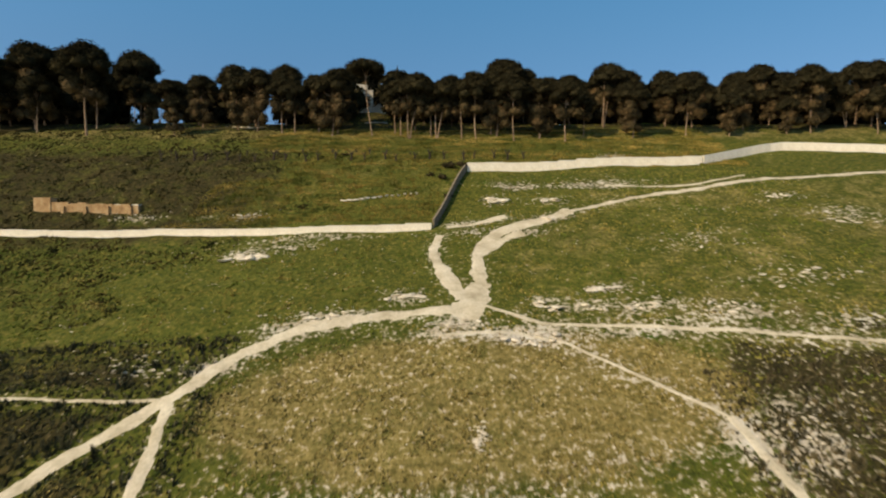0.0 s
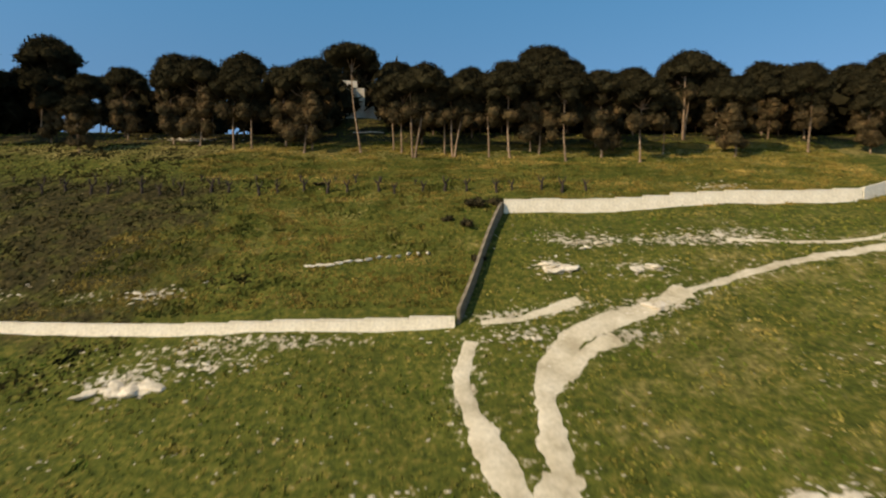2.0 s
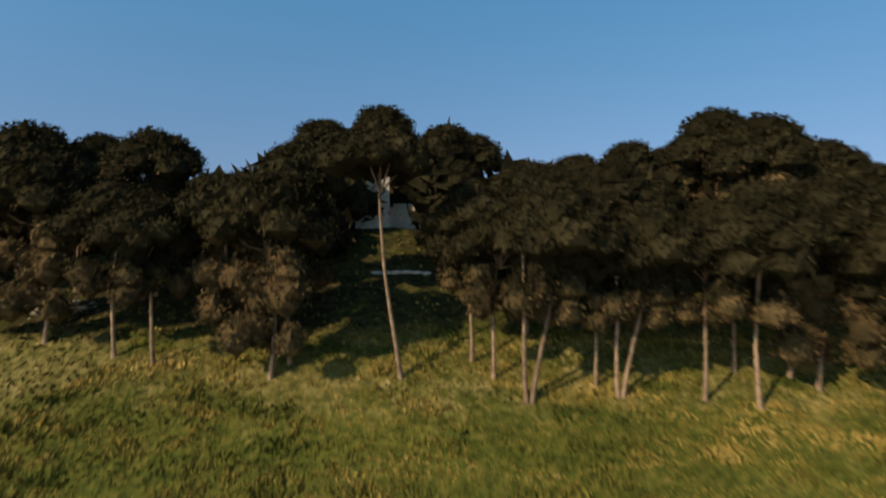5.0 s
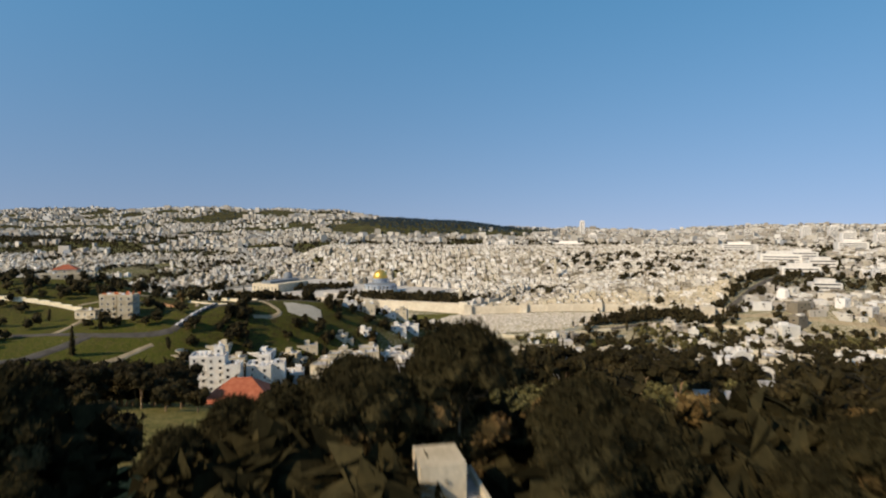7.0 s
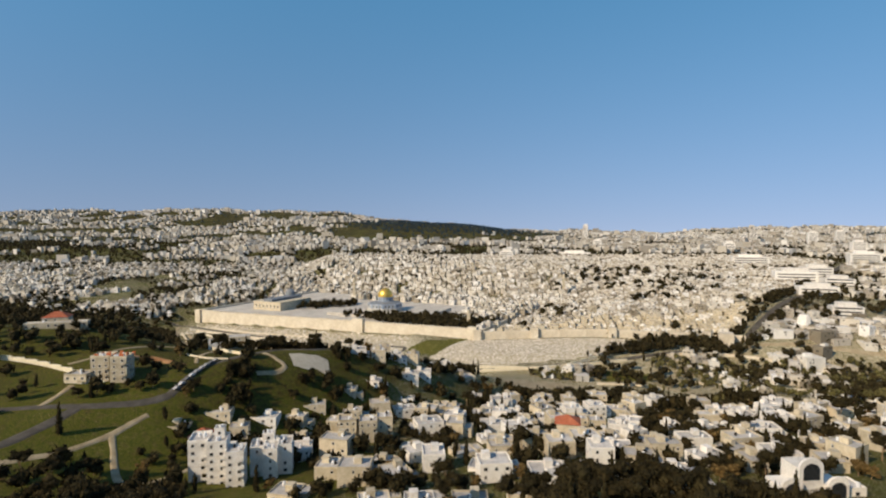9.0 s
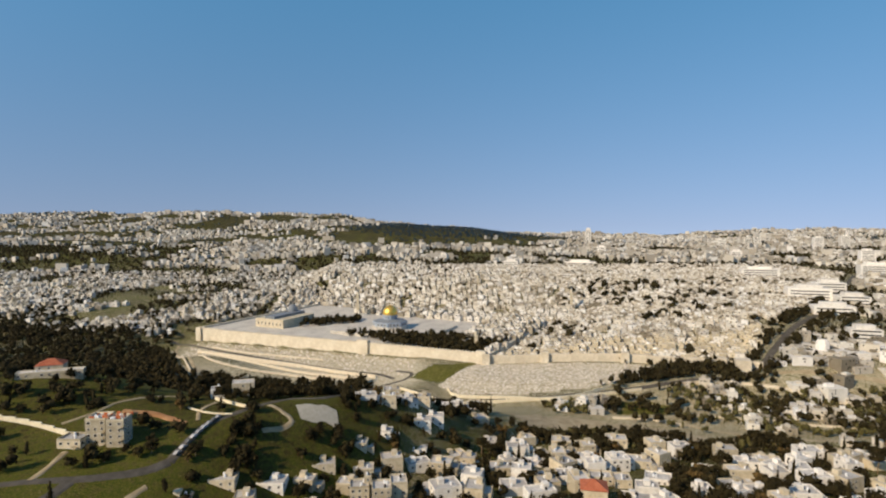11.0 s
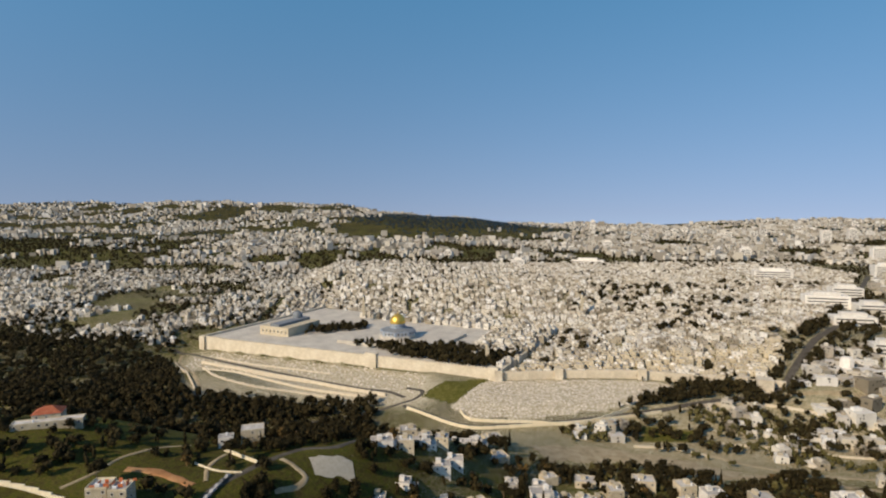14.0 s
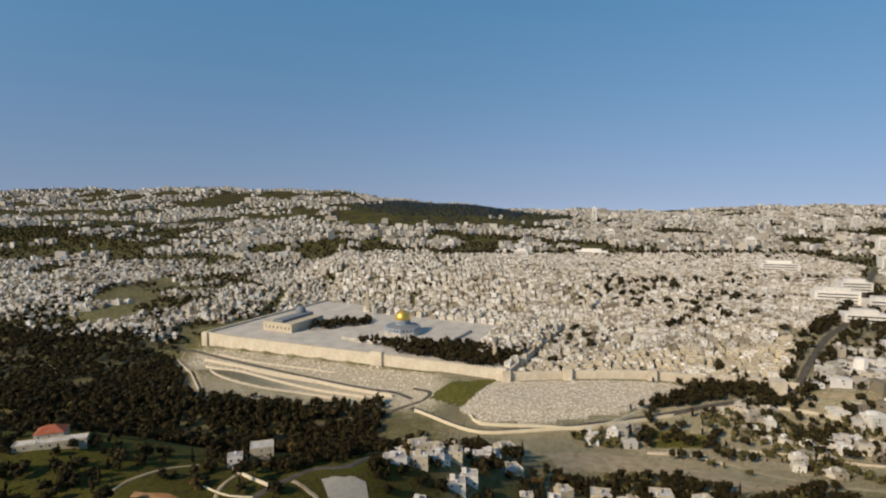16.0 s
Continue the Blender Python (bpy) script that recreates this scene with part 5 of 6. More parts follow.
edge = empty("rampart", 0, 0, 0, 0, "pale stone town wall above the cemetery", "wall", kind="structure")
for (ax, ay), (bx, by) in zip(CITY_EDGE, CITY_EDGE[1:]):
    n = max(2, round(math.hypot(bx - ax, by - ay) / 28))
    for k in range(n):
        u = (k + 0.5) / n
        x, y, size = ax + (bx - ax) * u, ay + (by - ay) * u, math.hypot(bx - ax, by - ay) / n
        z, t = low(x, y, 10), math.atan2(by - ay, bx - ax)
        under("wall_section", Pile().box(0, 0, -4, size - 0.05, 2.6, 14).mesh("wall_section", CITYWALL), edge, "", pose(x, y, z, 0, 0, math.degrees(t)))
        if k == 0:
            under("tower", Pile().box(0, -2, -4, 9, 8, 16.5).mesh("tower", CITYWALL), edge, "", pose(ax, ay, z, 0, 0, math.degrees(t)))
under("tower", Pile().box(0, 0, -6, 15, 15, 24).mesh("tower", CITYWALL), edge, "", pose(314, 624, low(318, 622, 8) - 4, 0, 0, -20))

# ---- the great spread of houses ----
def free_of_roads(x, y, room):
    return np.min([off_line(x, y, line) - half for _, line, half, _ in ROADS], 0) > room


def right_of_street(x, y):
    """How far to the outer side of the street along the old town."""
    return x - np.interp(y, [p[1] for p in STREET], [p[0] for p in STREET])


def lattice(x0, x1, y0, y1, cell, seed, jitter=0.32):
    g = np.random.default_rng(seed)
    a, b = np.meshgrid(np.arange(x0, x1, cell), np.arange(y0, y1, cell))
    a, b = a + g.normal(size=a.shape) * cell * jitter * 0.6, b + g.normal(size=b.shape) * cell * jitter * 0.6
    return a.ravel(), b.ravel(), g


def old_town(x, y):
    edge_y = np.interp(x, [p[0] for p in CITY_EDGE], [p[1] for p in CITY_EDGE])
    return (plaza_depth(x, y) < -8) & (right_of_street(x, y) < -26) & (y < 1480) & np.where(x > 38, y > edge_y + 10, y > 980 + 0.15 * (-x - 60)) & (x > -330)


class Crowd:
    """Many plain houses: stone bodies with parapets, roof rooms, domes and windows."""

    def __init__(self):
        self.p = Pile()

    def add(self, x, y, z, w, d, h, turn, g, windows=3, dome=False, room=True):
        p = self.p
        p.box(x, y, z - 5, w, d, h + 5, turn, 0)
        c, s = math.cos(turn), math.sin(turn)
        if room:
            a, b = g.uniform(-0.25, 0.25) * w, g.uniform(-0.1, 0.3) * d
            p.box(x + c * a - s * b, y + s * a + c * b, z + h, w * g.uniform(0.25, 0.5), d * g.uniform(0.25, 0.5), g.uniform(1.5, 3.0), turn, 0)
        if dome:
            p.turned(x, y, z + h, [(w * 0.3, 0), (w * 0.26, w * 0.13), (w * 0.14, w * 0.22), (0.1, w * 0.25)], 7, 0)
        for k in range(windows):
            side = k % 2
            u, v = g.uniform(-0.36, 0.36), z + h - 1.8 - 2.9 * int(g.integers(0, 2))
            a, b = (u * w, -d / 2) if side == 0 else ((w / 2 if x < 0 else -w / 2), u * d)
            p.box(x + c * a - s * b, y + s * a + c * b, v - 0.8, *((1.2, 0.12) if side == 0 else (0.12, 1.2)), 1.6, turn, 1)

    def done(self, name, label, mat):
        tagged(new(name, self.p.mesh(name, [mat, GLASS])), label, "houses", kind="stuff")


def town_house(x, y, z, w, d, h, turn, g, k):
    """One house of the old town as a thing of its own."""
    ob = empty("town_house", x, y, z, turn, "old pale stone town house with a flat roof", "house", "old town houses")
    under("wall", Pile().box(0, 0, -5, w, d, h + 5).mesh("wall", CREAM if k % 3 else WHITE), ob)
    flat_roof(ob, 0, 0, h, w, d, CREAM, 0.6)
    under("stair_room", Pile().box(g.uniform(-0.2, 0.2) * w, 0.2 * d, h, w * 0.35, d * 0.35, 2.4).mesh("stair_room", CREAM), ob)
    if k % 4 == 0:
        under("dome", Pile().turned(0, 0, h, [(w * 0.3, 0), (w * 0.25, w * 0.13), (w * 0.12, w * 0.21), (0.1, w * 0.24)], 10).mesh("dome", WHITE, False), ob)
    for j in range(2):
        set_window(ob, (j - 0.5) * w * 0.4, -d / 2, h - 1.9 - 2.9 * (j % 2), 0, 1.1, 1.5)


x, y, g = lattice(-330, 900, 640, 1480, 9.8, 5)
ok = old_town(x, y) & free_of_roads(x, y, 7) & (lumps(x / 26, y / 26, 31) < 0.80)
x, y = x[ok], y[ok]
order = np.argsort(y)
crowd = Crowd()
for k, i in enumerate(order):
    w, d, h = g.uniform(6, 11), g.uniform(6, 10.5), g.uniform(3.5, 8.5)
    t = -0.43 + 0.35 * float(lumps(x[i] / 90, y[i] / 90, 3)) + g.normal() * 0.08
    z = float(height(x[i], y[i]))
    if k < 180:
        town_house(x[i], y[i], z, w, d, h, t, g, k)
    else:
        crowd.add(x[i], y[i], z, w, d, h, t, g, 3 if y[i] < 1100 else 2, g.random() < 0.12)
# houses that back on to the terrace at its far and near ends
x, y, g = lattice(-330, 180, 640, 1160, 10.5, 55)
run = (x - SE[0]) * WALL_DIR[0] + (y - SE[1]) * WALL_DIR[1]
deep = -(x - SE[0]) * WALL_DIR[1] + (y - SE[1]) * WALL_DIR[0]
ok = (plaza_depth(x, y) > 2) & (np.hypot(x - 34, y - 742) > 30) & (((run > 405) & (deep > 34)) | ((deep > 238) & (run > 120)) | ((run > 385) & (deep > 120)))
for px, py in zip(x[ok], y[ok]):
    crowd.add(px, py, -131.5, g.uniform(7, 11), g.uniform(7, 11), g.uniform(4, 11), TURN + g.normal() * 0.05, g, 3, g.random() < 0.15)
crowd.done("old_town", "packed pale stone roofs of the old town", OLDHOUSES)

crowd = Crowd()
# suburbs to both sides of the old town
for x0, x1, y0, y1, cell, seed, size in ((-1500, -60, 760, 1560, 13.5, 6, (6, 11)), (330, 1600, 560, 1560, 19, 7, (9, 20)), (60, 330, 500, 660, 14, 8, (8, 13)), (150, 620, 380, 600, 19, 9, (8, 14))):
    x, y, g = lattice(x0, x1, y0, y1, cell, seed)
    dense = lumps(x / 120, y / 90, seed) * 0.6 + lumps(x / 45, y / 45, seed + 1) * 0.4
    ok = (~old_town(x, y)) & (plaza_depth(x, y) < -30) & free_of_roads(x, y, size[0]) & (dense > (0.37, 0.46, 0.42, 0.50)[seed - 6]) & (~in_shape(x, y, CEMETERY)) & (~in_shape(x, y, GREEN_BANK))
    if seed == 6:
        ok &= (y > 870) & (~in_shape(x, y, [(-660, 900), (-640, 1000), (-553, 1120), (-500, 1045), (-565, 940)])) & (y > 760 - (x + 380) * 0.5) & ((x < -345) | (y > 1180))
    if seed == 7:
        ok &= right_of_street(x, y) > 12
    if seed == 8:
        ok &= (y < np.interp(x, [p[0] for p in CITY_EDGE], [p[1] for p in CITY_EDGE]) - 60) & (x > 95) & (y > 500)
    for px, py in zip(x[ok], y[ok]):
        w, d = g.uniform(*size), g.uniform(size[0], size[1] * 0.85)
        crowd.add(px, py, float(height(px, py)), w, d, g.choice((3.2, 3.5, 6.0, 6.5, 9.0)) * (1.0 if size[0] < 9 else 1.3), g.uniform(-0.6, 0.5), g, 5 if py < 760 else 3, False)
crowd.done("suburb_houses", "pale stone houses scattered between trees", OLDHOUSES)

crowd = Crowd()
for y0, y1, cell, seed, size, limit in ((1560, 2500, 21, 12, (8, 17), 0.53), (2500, 3400, 30, 13, (10, 20), 0.55), (3400, 4330, 34, 14, (12, 24), 0.47)):
    x, y, g = lattice(-0.86 * y1, 0.86 * y1, y0, y1, cell, seed)
    dense = lumps(x / 330, y / 240, seed) * 0.5 + lumps(x / 90, y / 80, seed + 1) * 0.5
    dense = dense + 0.13 * step(200, 1200, x) + 0.03 * step(300, -700, x) - 0.6 * bell((x + 20) / 300) * bell((y - 3300) / 380) - 0.09 * step(-0.40, -0.60, x / y) * step(3000, 2200, y)
    ok = (dense > limit) & (np.abs(x) < 0.86 * y + 60)
    for px, py in zip(x[ok], y[ok]):
        big = 2.0 if g.random() < 0.07 else 1.0
        w, d = g.uniform(*size) * big, g.uniform(*size) * 0.8
        crowd.add(px, py, float(height(px, py)), w, d, g.choice((5, 6, 8, 10, 13)) * (0.6 + 0.7 * big), g.uniform(-0.7, 0.6), g, 0, False, False)
crowd.done("far_city", "far pale apartment blocks spread over the hills", FARHOUSES)


def tower_block(x, y, top, w, d, tall, label, crown=True):
    ob = empty("tower_block", x, y, top - tall, -0.3, label, "tower")
    under("shaft", Pile().box(0, 0, -30, w, d, tall + 30).mesh("shaft", WHITE), ob)
    if crown:
        under("roof_room", Pile().box(0, 0, tall, w * 0.6, d * 0.6, 5).mesh("roof_room", WHITE), ob)
    for k in range(int(tall / 4.5)):
        under("window_band", Pile().box(0, -d / 2 - 0.1, 2.5 + 4.5 * k, w * 0.86, 0.3, 1.5).mesh("window_band", GLASS), ob)


for x, y, top, w, d, tall, label in (
        (756, 3000, 10, 26, 26, 112, "slender white skyscraper on the far ridge"), (-6, 1686, -58, 24, 20, 45, "pale hotel tower above the city"),
        (811, 1604, -44, 28, 24, 62, "pale high-rise slab above the city"), (166, 1452, -62, 34, 20, 34, "pale hotel block above old roofs"), (345, 1480, -66, 80, 26, 30, "long cream stone hotel block"),
        (1130, 1540, -40, 34, 24, 60, "white high-rise among the new city"), (1190, 1500, -44, 26, 22, 55, "white high-rise among the new city"), (640, 1180, -62, 70, 26, 24, "large pale institution building"),
        (560, 2050, -48, 30, 22, 48, "pale apartment tower above the new city"), (1500, 2300, -20, 34, 26, 66, "pale apartment tower above the new city"), (1750, 2500, -18, 34, 26, 66, "pale apartment tower above the new city"), (930, 1250, -58, 60, 28, 26, "white hotel slab above the trees"),
        (560, 900, -70, 60, 24, 26, "large white hospital slab with window bands"), (530, 800, -84, 50, 22, 16, "long white hospital wing with flat roof"), (650, 985, -70, 46, 26, 24, "white clinic block beside the street"), (500, 700, -98, 34, 20, 14, "white college building among trees"), (600, 860, -78, 40, 30, 18, "white hospital wing with flat roof")):
    tower_block(x, y, top, w, d, tall, label)
towers = random.Random(31)
for k in range(13):
    y = towers.uniform(2500, 3500)
    x = y * (0.36 + 0.40 * k / 12) + towers.uniform(-60, 60)
    tower_block(x, y, float(height(x, y)) + towers.uniform(26, 40), towers.uniform(20, 34), 20, towers.uniform(28, 42), "far white apartment tower on the new city ridge", False)
a = empty("abbey", -196, 1330, -112, 0.2, "pale stone abbey with a conical roof and bell tower", "church")
under("rotunda", Pile().turned(0, 0, -5, [(13, 0), (13, 27), (10, 32), (1, 40)], 12).mesh("rotunda", CREAM), a)
under("bell_tower", Pile().box(-20, 4, -5, 9, 9, 50).mesh("bell_tower", CREAM), a)
under("bell_roof", Pile().turned(-20, 4, 45, [(5.5, 0), (4, 3), (0.2, 7)], 8).mesh("bell_roof", LEADROOF), a)
m = empty("museum", 412, 640, -120, -0.25, "white stone museum with a central octagonal tower", "museum")
under("main_wing", Pile().box(0, 0, -9, 84, 16, 18).mesh("main_wing", WHITE), m)
under("side_wing", Pile().box(-26, 18, -5, 12, 30, 13).mesh("side_wing", WHITE), m)
under("side_wing", Pile().box(26, 18, -5, 12, 30, 13).mesh("side_wing", WHITE), m)
under("tower", Pile().turned(0, 4, 9, [(7, 0), (7, 8), (6, 8.2), (5.6, 11)], 8).mesh("tower", WHITE), m)
for k in range(9):
    set_window(m, -26 + 6.5 * k, -8, 5, 0, 1.8, 3)

# ---- the cemetery: rows of pale tombs ----
x, y, g = lattice(-20, 235, 560, 680, 2.5, 15, 1.6)
ok = in_shape(x, y, CEMETERY) & (g.random(len(x)) < 0.86)
p = Pile()
for px, py in zip(x[ok], y[ok]):
    p.box(px, py, float(height(px, py)) - 0.5, g.uniform(1.2, 2.2), g.uniform(0.8, 1.3), 0.5 + g.uniform(0.05, 0.4), -0.3 + g.normal() * 0.5)
tagged(new("tombs", p.mesh("tombs", TOMBS)), "crowded rows of pale stone tombs on the slope", "tombs", kind="stuff")
x, y, g = lattice(-370, -20, 640, 860, 4.2, 16, 0.8)
ok = (plaza_depth(x, y) < -8) & (plaza_depth(x, y) > -70) & (g.random(len(x)) < 0.5) & free_of_roads(x, y, 2) & (x < -40)
p = Pile()
for px, py in zip(x[ok], y[ok]):
    p.box(px, py, float(height(px, py)) - 0.5, g.uniform(1.2, 2.4), g.uniform(0.8, 1.4), 0.5 + g.uniform(0.3, 1.2), TURN + g.normal() * 0.2)
tagged(new("tombs", p.mesh("tombs", TOMBS)), "pale stone tombs strewn below the rampart", "tombs", kind="stuff")

# ---- trees of slopes and city ----
def broadleaf(seed, tall, wide, mat, label, name="tree", group="trees on the slope", lift=0.35):
    r = random.Random(seed)
    ob = empty(name, 0, 0, -500, 0, label, "tree", group)
    p = Pile().tube([(0, 0, -0.5), (0.15, 0.05, tall * 0.25), (-0.1, 0.1, tall * 0.6)], [0.3, 0.22, 0.1], 6)
    puffs = []
    for k in range(11):
        a, d = k * 2.4, wide * 0.75 * math.sqrt(k / 11)
        h = tall * (lift + (0.92 - lift) * r.random() * (1 - 0.4 * d / wide))
        s = wide * r.uniform(0.3, 0.5)
        puffs.append((d * math.cos(a), d * math.sin(a), h, s, s, s * 0.85))
        if k % 3 == 0:
            p.tube([(0, 0, tall * 0.3), (d * 0.5 * math.cos(a), d * 0.5 * math.sin(a), h * 0.8), puffs[-1][:3]], [0.1, 0.07, 0.04], 5)
    under("trunk", p.mesh("trunk", BARK), ob)
    under("crown", crown_mesh("crown", puffs, 26, 0.42, seed, [mat], 0.84), ob)
    return ob


def cypress(seed, tall):
    ob = empty("cypress_tree", 0, 0, -500, 0, "tall dark pointed cypress", "tree", "cypresses")
    puffs = [(0.15 * math.sin(k * 2.3), 0.15 * math.cos(k * 2.3), tall * (0.1 + 0.85 * k / 9), 1.25 * (1 - (k / 9.6) ** 2) + 0.2, 1.25 * (1 - (k / 9.6) ** 2) + 0.2, tall * 0.09) for k in range(10)]
    under("trunk", Pile().tube([(0, 0, -0.5), (0, 0, tall * 0.7)], [0.2, 0.06], 6).mesh("trunk", BARK), ob)
    under("crown", crown_mesh("crown", puffs, 60, 0.3, seed, [LEAVES], 0.9), ob)
    return ob


KINDS = dict(
    olive=[broadleaf(20 + k, 5.0, 2.6, OLIVE, "grey-green olive tree in the grove", "olive_tree", "olive grove", 0.3) for k in range(3)],
    broad=[broadleaf(30 + k, 9.0, 4.2, LEAVES, "dark round broadleaf tree between houses") for k in range(3)],
    russet=[broadleaf(40 + k, 8.0, 3.6, RUSSET, "brownish half-bare tree on the slope") for k in range(2)],
    stone=[broadleaf(50 + k, 13.0, 4.6, LEAVES, "tall dark umbrella pine between houses", "pine_tree", "pines on the slope", 0.62) for k in range(2)],
    cypress=[cypress(60 + k, 12.0 + 2 * k) for k in range(2)])
g = np.random.default_rng(99)


def plant(kind, x, y, s=1.0):
    k = KINDS[kind]
    drop_thing(k[int(g.integers(0, len(k)))], x, y, g.uniform(0, 6.28), s * g.uniform(0.8, 1.2), 0.3)


def clear_of_houses(x, y, room=2.0):
    return all(math.hypot(x - a, y - b) > c * 0.9 + room for a, b, c in TAKEN)


# olive grove in rows, with a grassy clearing left open
n = 0
for i in range(28):
    for j in range(10):
        x, y = -30 + 6.2 * i + g.normal() * 0.8 + 2 * (j % 2), 62 + 10.5 * j + g.normal() * 1.2
        if abs(x) < 0.8 * y + 25 and (x > -8 or y > 100 and x - 7 > -0.26 * (y + 18)) and clear_of_houses(x, y) and off_line(x, y, [(12, 92), (40, 104), (62, 102)]) > 4:
            plant("olive", x, y, 0.85)
for kind, x, y, s in (("olive", -25, 60, 1.2), ("olive", -5, 58, 1.2), ("russet", 22, 50, 1), ("russet", 36, 52, 1.0), ("russet", 48, 58, 1.1), ("broad", 62, 62, 1), ("stone", 58, 92, 1.05), ("stone", 52, 96, 1.1), ("stone", 64, 104, 1.0),
                      ("stone", -8, 76, 0.8), ("broad", -30, 42, 0.9), ("russet", 14, 46, 0.9), ("russet", 8, 44, 0.9), ("russet", 74, 60, 1), ("broad", -52, 100, 0.8), ("broad", -44, 98, 0.8), ("broad", -20, 100, 0.9), ("broad", -28, 104, 0.8)):
    plant(kind, x, y, s)
for k in range(190):
    x, y = g.uniform(-160, -34), g.uniform(100, 178)
    if clear_of_houses(x, y) and abs(x) < 0.85 * y + 20 and x - 7 < -0.45 * (y + 18):
        plant("stone" if g.random() < 0.5 else "broad", x, y, 0.9)
for k in range(70):
    x, y = g.uniform(28, 128), g.uniform(138, 168)
    if clear_of_houses(x, y, 0.5) and not (x > 92 and y > 146) and off_line(x, y, [(12, 92), (40, 104), (62, 102)]) > 4:
        plant(("stone", "broad", "broad", "cypress")[k % 4], x, y, 1.05)
for k in range(46):
    x, y = g.uniform(-10, 170), g.uniform(158, 200)
    if clear_of_houses(x, y):
        plant(("cypress", "stone", "broad", "russet")[int(g.integers(0, 4))] if g.random() < 0.8 else "stone", x, y, 0.8)
n = tries = 0
while n < 300 and tries < 4000:
    tries += 1
    x, y = g.uniform(-190, 330), g.uniform(200, 480)
    if clear_of_houses(x, y, 2.5) and (x < 30 or y < 440) and free_of_roads(x, y, 4) and abs(x) < 0.8 * y + 20 and (x > -80 or lumps(x / 40, y / 40, 7) > 0.45):
        plant(("broad", "broad", "stone", "cypress", "russet")[int(g.integers(0, 5))], x, y, 0.85)
        n += 1
for ts in KINDS.values():
    for t in ts:
        for o in (*t.children_recursive, t):
            bpy.data.objects.remove(o)


def woods(name, spots, tall, seed, label, mat=LEAVES, leaves=26):
    """Far trees too many to count: rough crowns with leaf sprays."""
    g = np.random.default_rng(seed)
    puffs, up = [], []
    for x, y in spots:
        t = tall * g.uniform(0.6, 1.25)
        z = float(height(x, y))
        if plaza_depth(x, y) > 0:
            z = -131.5
        slim = g.random() < 0.15
        for k in range(2 if y < 1100 else 1):
            r = t * (0.16 if slim else g.uniform(0.3, 0.46))
            puffs.append((x + g.normal() * r * 0.6, y + g.normal() * r * 0.6, z + t * (0.52 if k == 0 else 0.72), r, r, t * (0.5 if slim else 0.36)))
    v1, f1 = lump_core(puffs, 0.9)
    q = np.array(puffs)
    d = g.normal(size=(len(q), leaves, 3))
    d /= np.linalg.norm(d, axis=2)[..., None]
    c = q[:, None, :3] + d * q[:, None, 3:] * 0.95
    s = q[:, None, 3:4] * 0.32
    tri = np.stack([c + g.normal(size=c.shape) * s, c + g.normal(size=c.shape) * s, c + g.normal(size=c.shape) * s], 2).reshape(-1, 3)
    f2 = np.arange(len(tri)).reshape(-1, 3) + len(v1)
    tagged(new(name, mesh_of(name, np.concatenate([v1, tri]), np.concatenate([f1, f2]), mat)), label, "trees", kind="stuff")


def scatter(x0, x1, y0, y1, cell, seed, keep):
    x, y, g2 = lattice(x0, x1, y0, y1, cell, seed, 0.5)
    ok = keep(x, y, g2)
    return list(zip(x[ok], y[ok]))


woods("valley_woods", scatter(-520, -90, 395, 640, 7.0, 1, lambda x, y, g2: (lumps(x / 50, y / 40, 2) * 0.6 + lumps(x / 16, y / 16, 62) * 0.4 > 0.40) & free_of_roads(x, y, 4) & (y > 430 - 0.25 * (x + 90) * 0) & (np.hypot((x + 330) / 60, (y - 470) / 40) > 1)), 9, 1, "dark dense cypresses and olives filling the valley side")
woods("spur_trees", scatter(-430, -90, 200, 460, 9, 2, lambda x, y, g2: (lumps(x / 35, y / 30, 12) * 0.6 + lumps(x / 14, y / 14, 13) * 0.4 > 0.44) & free_of_roads(x, y, 5) & (np.hypot(x + 243, y - 352) > 18) & (np.hypot(x + 170, y - 290) > 16)), 6, 2, "dark bushes and trees dotted over the spur")
TERRACE_GROVES = ([(-150, 832), (-100, 800), (-86, 775), (20, 708), (62, 722), (85, 784), (20, 800), (-40, 832)], [(-232, 888), (-150, 930), (-138, 975), (-200, 962), (-226, 928)])
woods("terrace_trees", scatter(-380, 100, 640, 1010, 7.0, 3, lambda x, y, g2: (plaza_depth(x, y) > 8) & (in_shape(x, y, TERRACE_GROVES[0]) | in_shape(x, y, TERRACE_GROVES[1])) & (np.hypot(x + 88, y - 866) > 40) & (lumps(x / 30, y / 26, 5) > 0.22)), 9, 3, "dark trees on the walled terrace")
woods("undergrowth", scatter(-125, 150, 3, 34, 3.6, 21, lambda x, y, g2: (off_line(x, y, [(18, -54), (12.6, 20)]) > 5.2) & ~((x > -62) & (x < -38)) & ~((x > -24) & (x < -12)) & ~((x > 62) & (x < 70))), 7.5, 21, "dark young pines and shrubs under the forest edge", NEEDLES, 60)
woods("slope_trees", scatter(-120, 330, 205, 445, 8.5, 22, lambda x, y, g2: (lumps(x / 22, y / 22, 41) > 0.43) & free_of_roads(x, y, 4) & (np.min([np.hypot(x - a, y - b) - c for a, b, c in TAKEN], 0) > 2) & (x > -118)), 6.5, 22, "dark garden trees packed between the slope houses", LEAVES, 60)
woods("valley_floor_trees", scatter(-60, 420, 430, 560, 9, 4, lambda x, y, g2: (lumps(x / 45, y / 30, 15) > 0.70) & free_of_roads(x, y, 14)), 7, 4, "dark trees and bushes along the valley")
woods("crest_trees", scatter(30, 150, 66, 160, 6.5, 36, lambda x, y, g2: (lumps(x / 20, y / 20, 44) > 0.52) & free_of_roads(x, y, 3) & (np.min([np.hypot(x - a, y - b) - c for a, b, c in TAKEN], 0) > 3)), 7.5, 36, "dark leafy trees below the crest", LEAVES, 90)
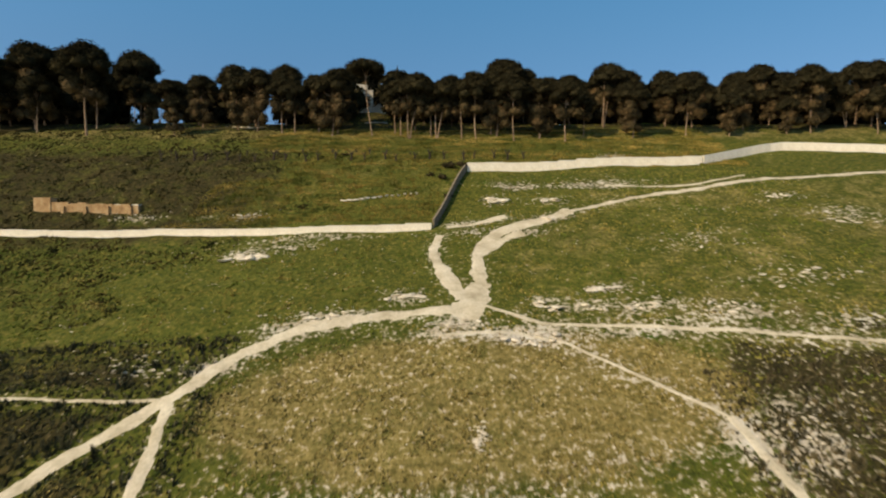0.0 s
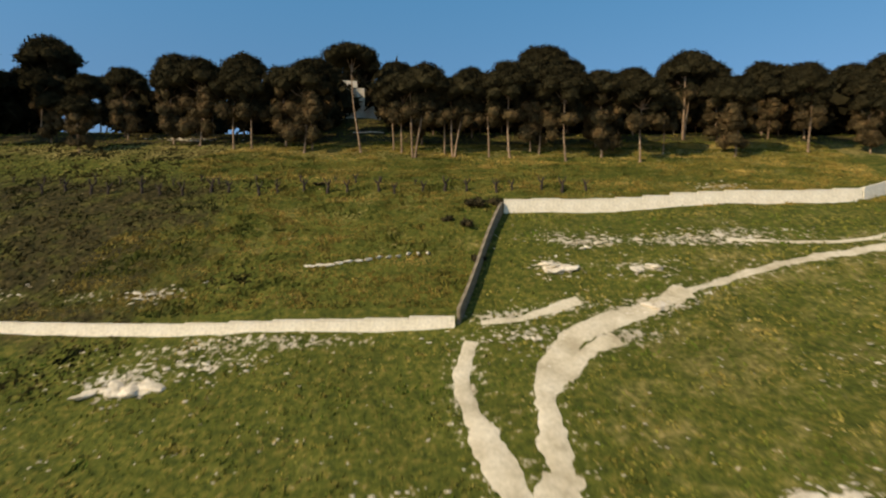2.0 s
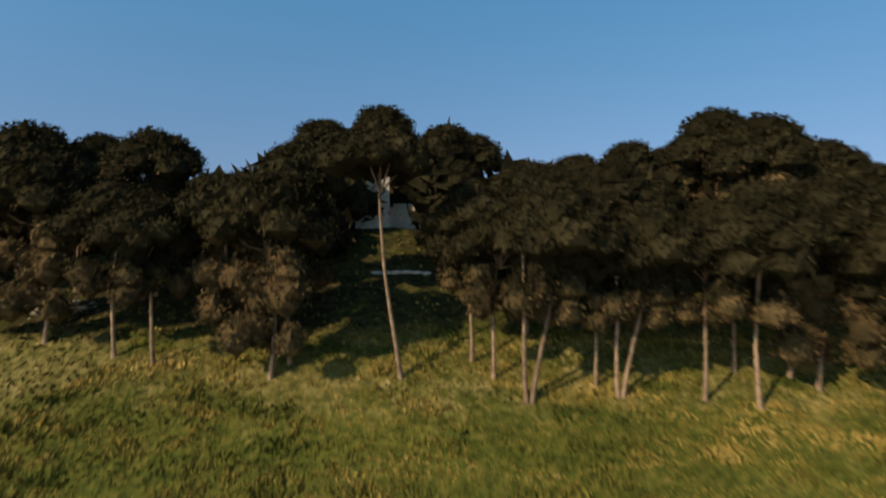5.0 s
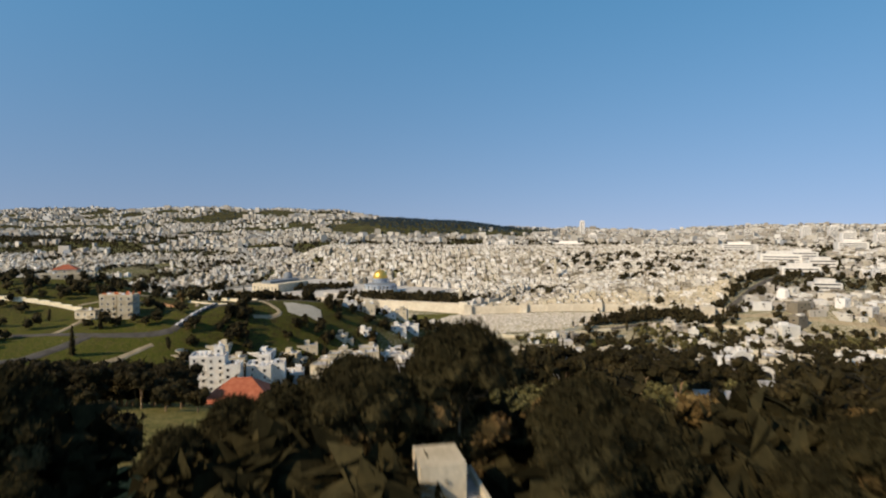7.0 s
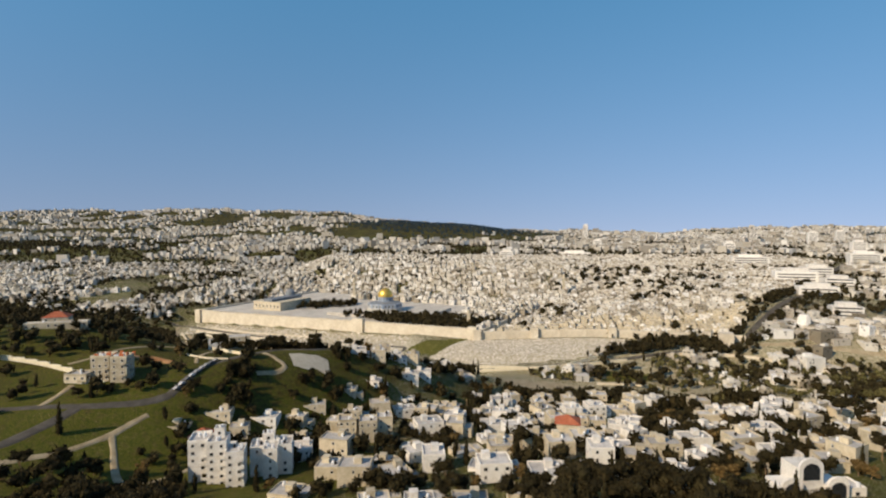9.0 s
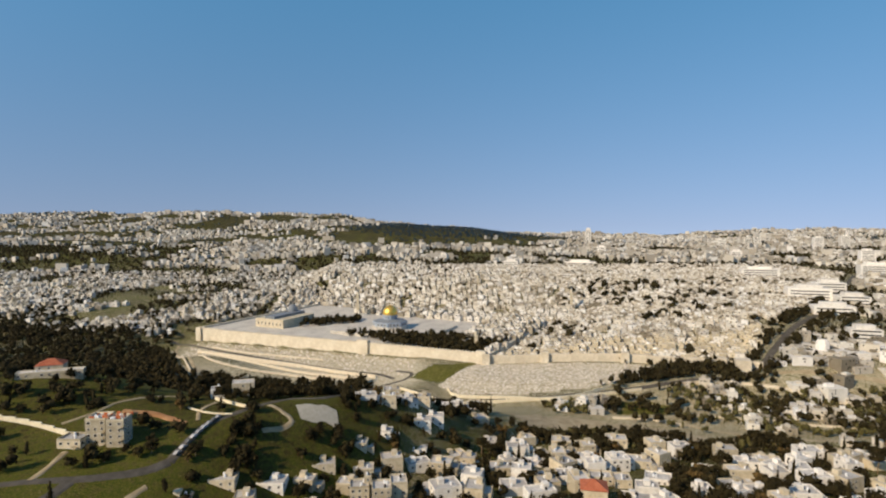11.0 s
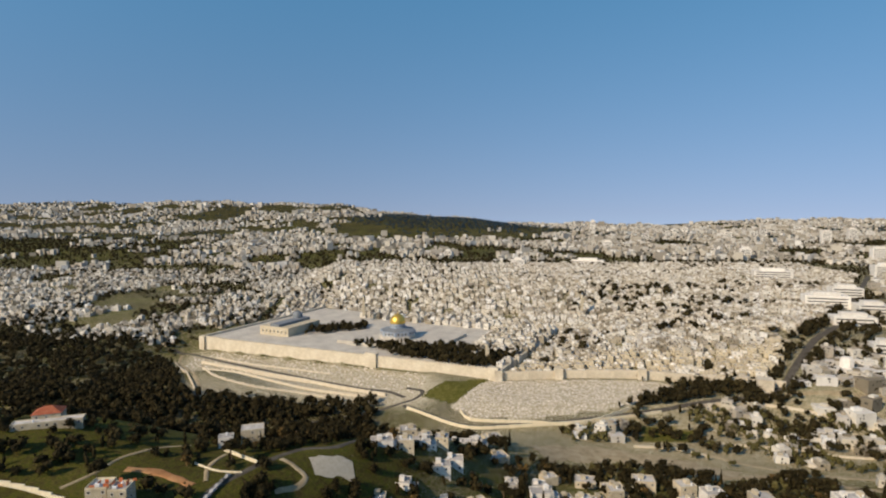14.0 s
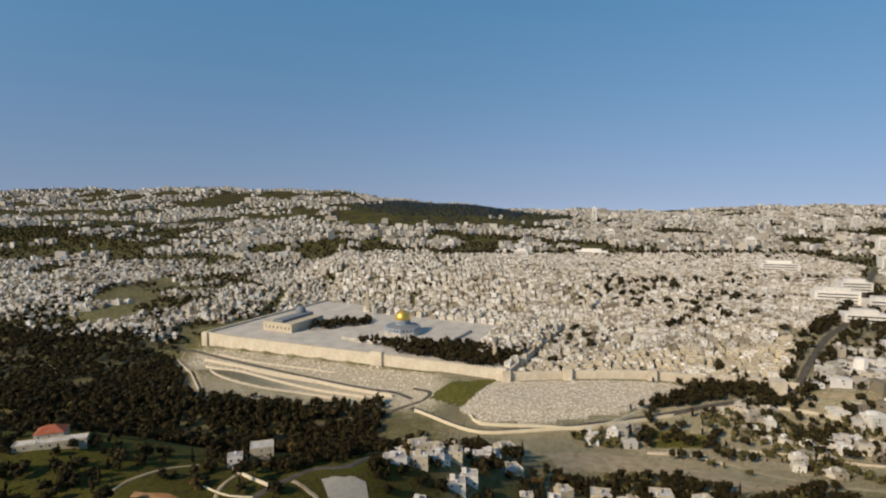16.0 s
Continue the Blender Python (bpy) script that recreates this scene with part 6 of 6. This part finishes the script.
woods("valley_orchard", scatter(90, 440, 410, 590, 8, 34, lambda x, y, g2: (lumps(x / 40, y / 26, 16) > 0.48) & free_of_roads(x, y, 10) & (~in_shape(x, y, CEMETERY))), 5.5, 34, "olive green orchard trees in the valley", OLIVE)
woods("spur_gardens", scatter(-118, -40, 240, 430, 7, 35, lambda x, y, g2: (lumps(x / 18, y / 18, 43) > 0.47) & free_of_roads(x, y, 4) & (np.min([np.hypot(x - a, y - b) - c for a, b, c in TAKEN], 0) > 1.5)), 6, 35, "dark garden trees and cypresses around spur houses", LEAVES, 50)
woods("wall_trees", scatter(150, 330, 596, 640, 6, 5, lambda x, y, g2: (~in_shape(x, y, CEMETERY)) & free_of_roads(x, y, 4) & (y < 655 - (x - 150) * 0.12)), 9, 5, "row of dark pines below the town wall")
woods("suburb_trees", scatter(-1500, 1600, 500, 1600, 13, 6, lambda x, y, g2: (~old_town(x, y)) & (plaza_depth(x, y) < -25) & free_of_roads(x, y, 4) & (~in_shape(x, y, CEMETERY)) & (~in_shape(x, y, GREEN_BANK)) & (lumps(x / 70, y / 60, 25) > np.where(x < 0, 0.46, 0.44)) & ~((x > -390) & (x < -30) & (plaza_depth(x, y) > -125) & (y < 880)) & ((x < -120) | (x > 140) | (y > 1100))), 8, 6, "dark trees between pale suburb houses", leaves=16)
woods("street_trees", scatter(300, 760, 605, 1000, 6.5, 81, lambda x, y, g2: (off_line(x, y, STREET) > 7) & (off_line(x, y, STREET) < np.where(right_of_street(x, y) > 0, 20, 24)) & (lumps(x / 22, y / 22, 82) > 0.42)), 8, 81, "dark trees lining the street beside the old town")
woods("old_town_trees", scatter(-330, 900, 660, 1500, 19, 7, lambda x, y, g2: old_town(x, y) & (lumps(x / 60, y / 50, 26) > 0.66)), 11, 7, "dark trees in courtyards of the old town", leaves=16)
woods("far_woods", scatter(-2300, 2300, 1500, 2600, 22, 8, lambda x, y, g2: (lumps(x / 200, y / 140, 27) * 0.6 + lumps(x / 60, y / 60, 28) * 0.4 > 0.36 - 0.12 * step(-0.40, -0.60, x / y)) & (np.abs(x) < 0.87 * y + 50)), 11, 8, "dark tree belts between far city quarters", leaves=10)
woods("gorge_woods", scatter(-950, -290, 610, 900, 9, 71, lambda x, y, g2: (plaza_depth(x, y) < -60) & free_of_roads(x, y, 6) & (x < -300 - (y - 640) * 0.55) & (lumps(x / 60, y / 50, 72) * 0.6 + lumps(x / 18, y / 18, 73) * 0.4 > 0.36)), 8, 71, "dark trees filling the gorge below the suburb", leaves=16)
# Both far woods below take their haze blue from the material.
woods("ridge_pines", scatter(-800, 760, 2900, 3700, 24, 74, lambda x, y, g2: bell((x + 20) / 320) * bell((y - 3300) / 300) + 0.25 * lumps(x / 70, y / 70, 75) > 0.42), 13, 74, "dark pine wood on a far slope", HAZEPINE, 8)
woods("hill_woods", scatter(-3900, 3900, 2600, 4450, 52, 9, lambda x, y, g2: (lumps(x / 300, y / 200, 29) * 0.6 + lumps(x / 90, y / 90, 30) * 0.4 + 0.45 * bell((x + 20) / 320) * bell((y - 3300) / 400) > 0.50) & (np.abs(x) < 0.87 * y + 50)), 14, 9, "dark woods on the far hills", HAZEPINE, 8)


# ---- cars on the near road ----
def car(x, y, turn):
    ob = empty("car", x, y, float(height(x, y)) + 0.55, turn, "parked car at the roadside", "car", "parked cars")
    body = [(-2.1, 0.3), (-2.1, 0.8), (-1.3, 0.9), (-0.8, 1.4), (0.8, 1.42), (1.3, 0.95), (2.1, 0.85), (2.15, 0.3)]
    under("body", Pile().solid([(a, 0.85, c) for a, c in body], [(a, -0.85, c) for a, c in body], floor=True).mesh("body", CARPAINT), ob)
    for a in (-1.3, 1.3):
        for b in (-0.8, 0.8):
            under("wheel", Pile().solid([(a + 0.32 * math.cos(t), b + 0.1, 0.32 + 0.32 * math.sin(t)) for t in (math.pi * k / 5 for k in range(10))], [(a + 0.32 * math.cos(t), b - 0.1, 0.32 + 0.32 * math.sin(t)) for t in (math.pi * k / 5 for k in range(10))], floor=True).mesh("wheel", TANKBLACK), ob)


for k in range(9):
    car(-134.5 + 0.9 * k, 284 + 3.9 * k, 1.35)
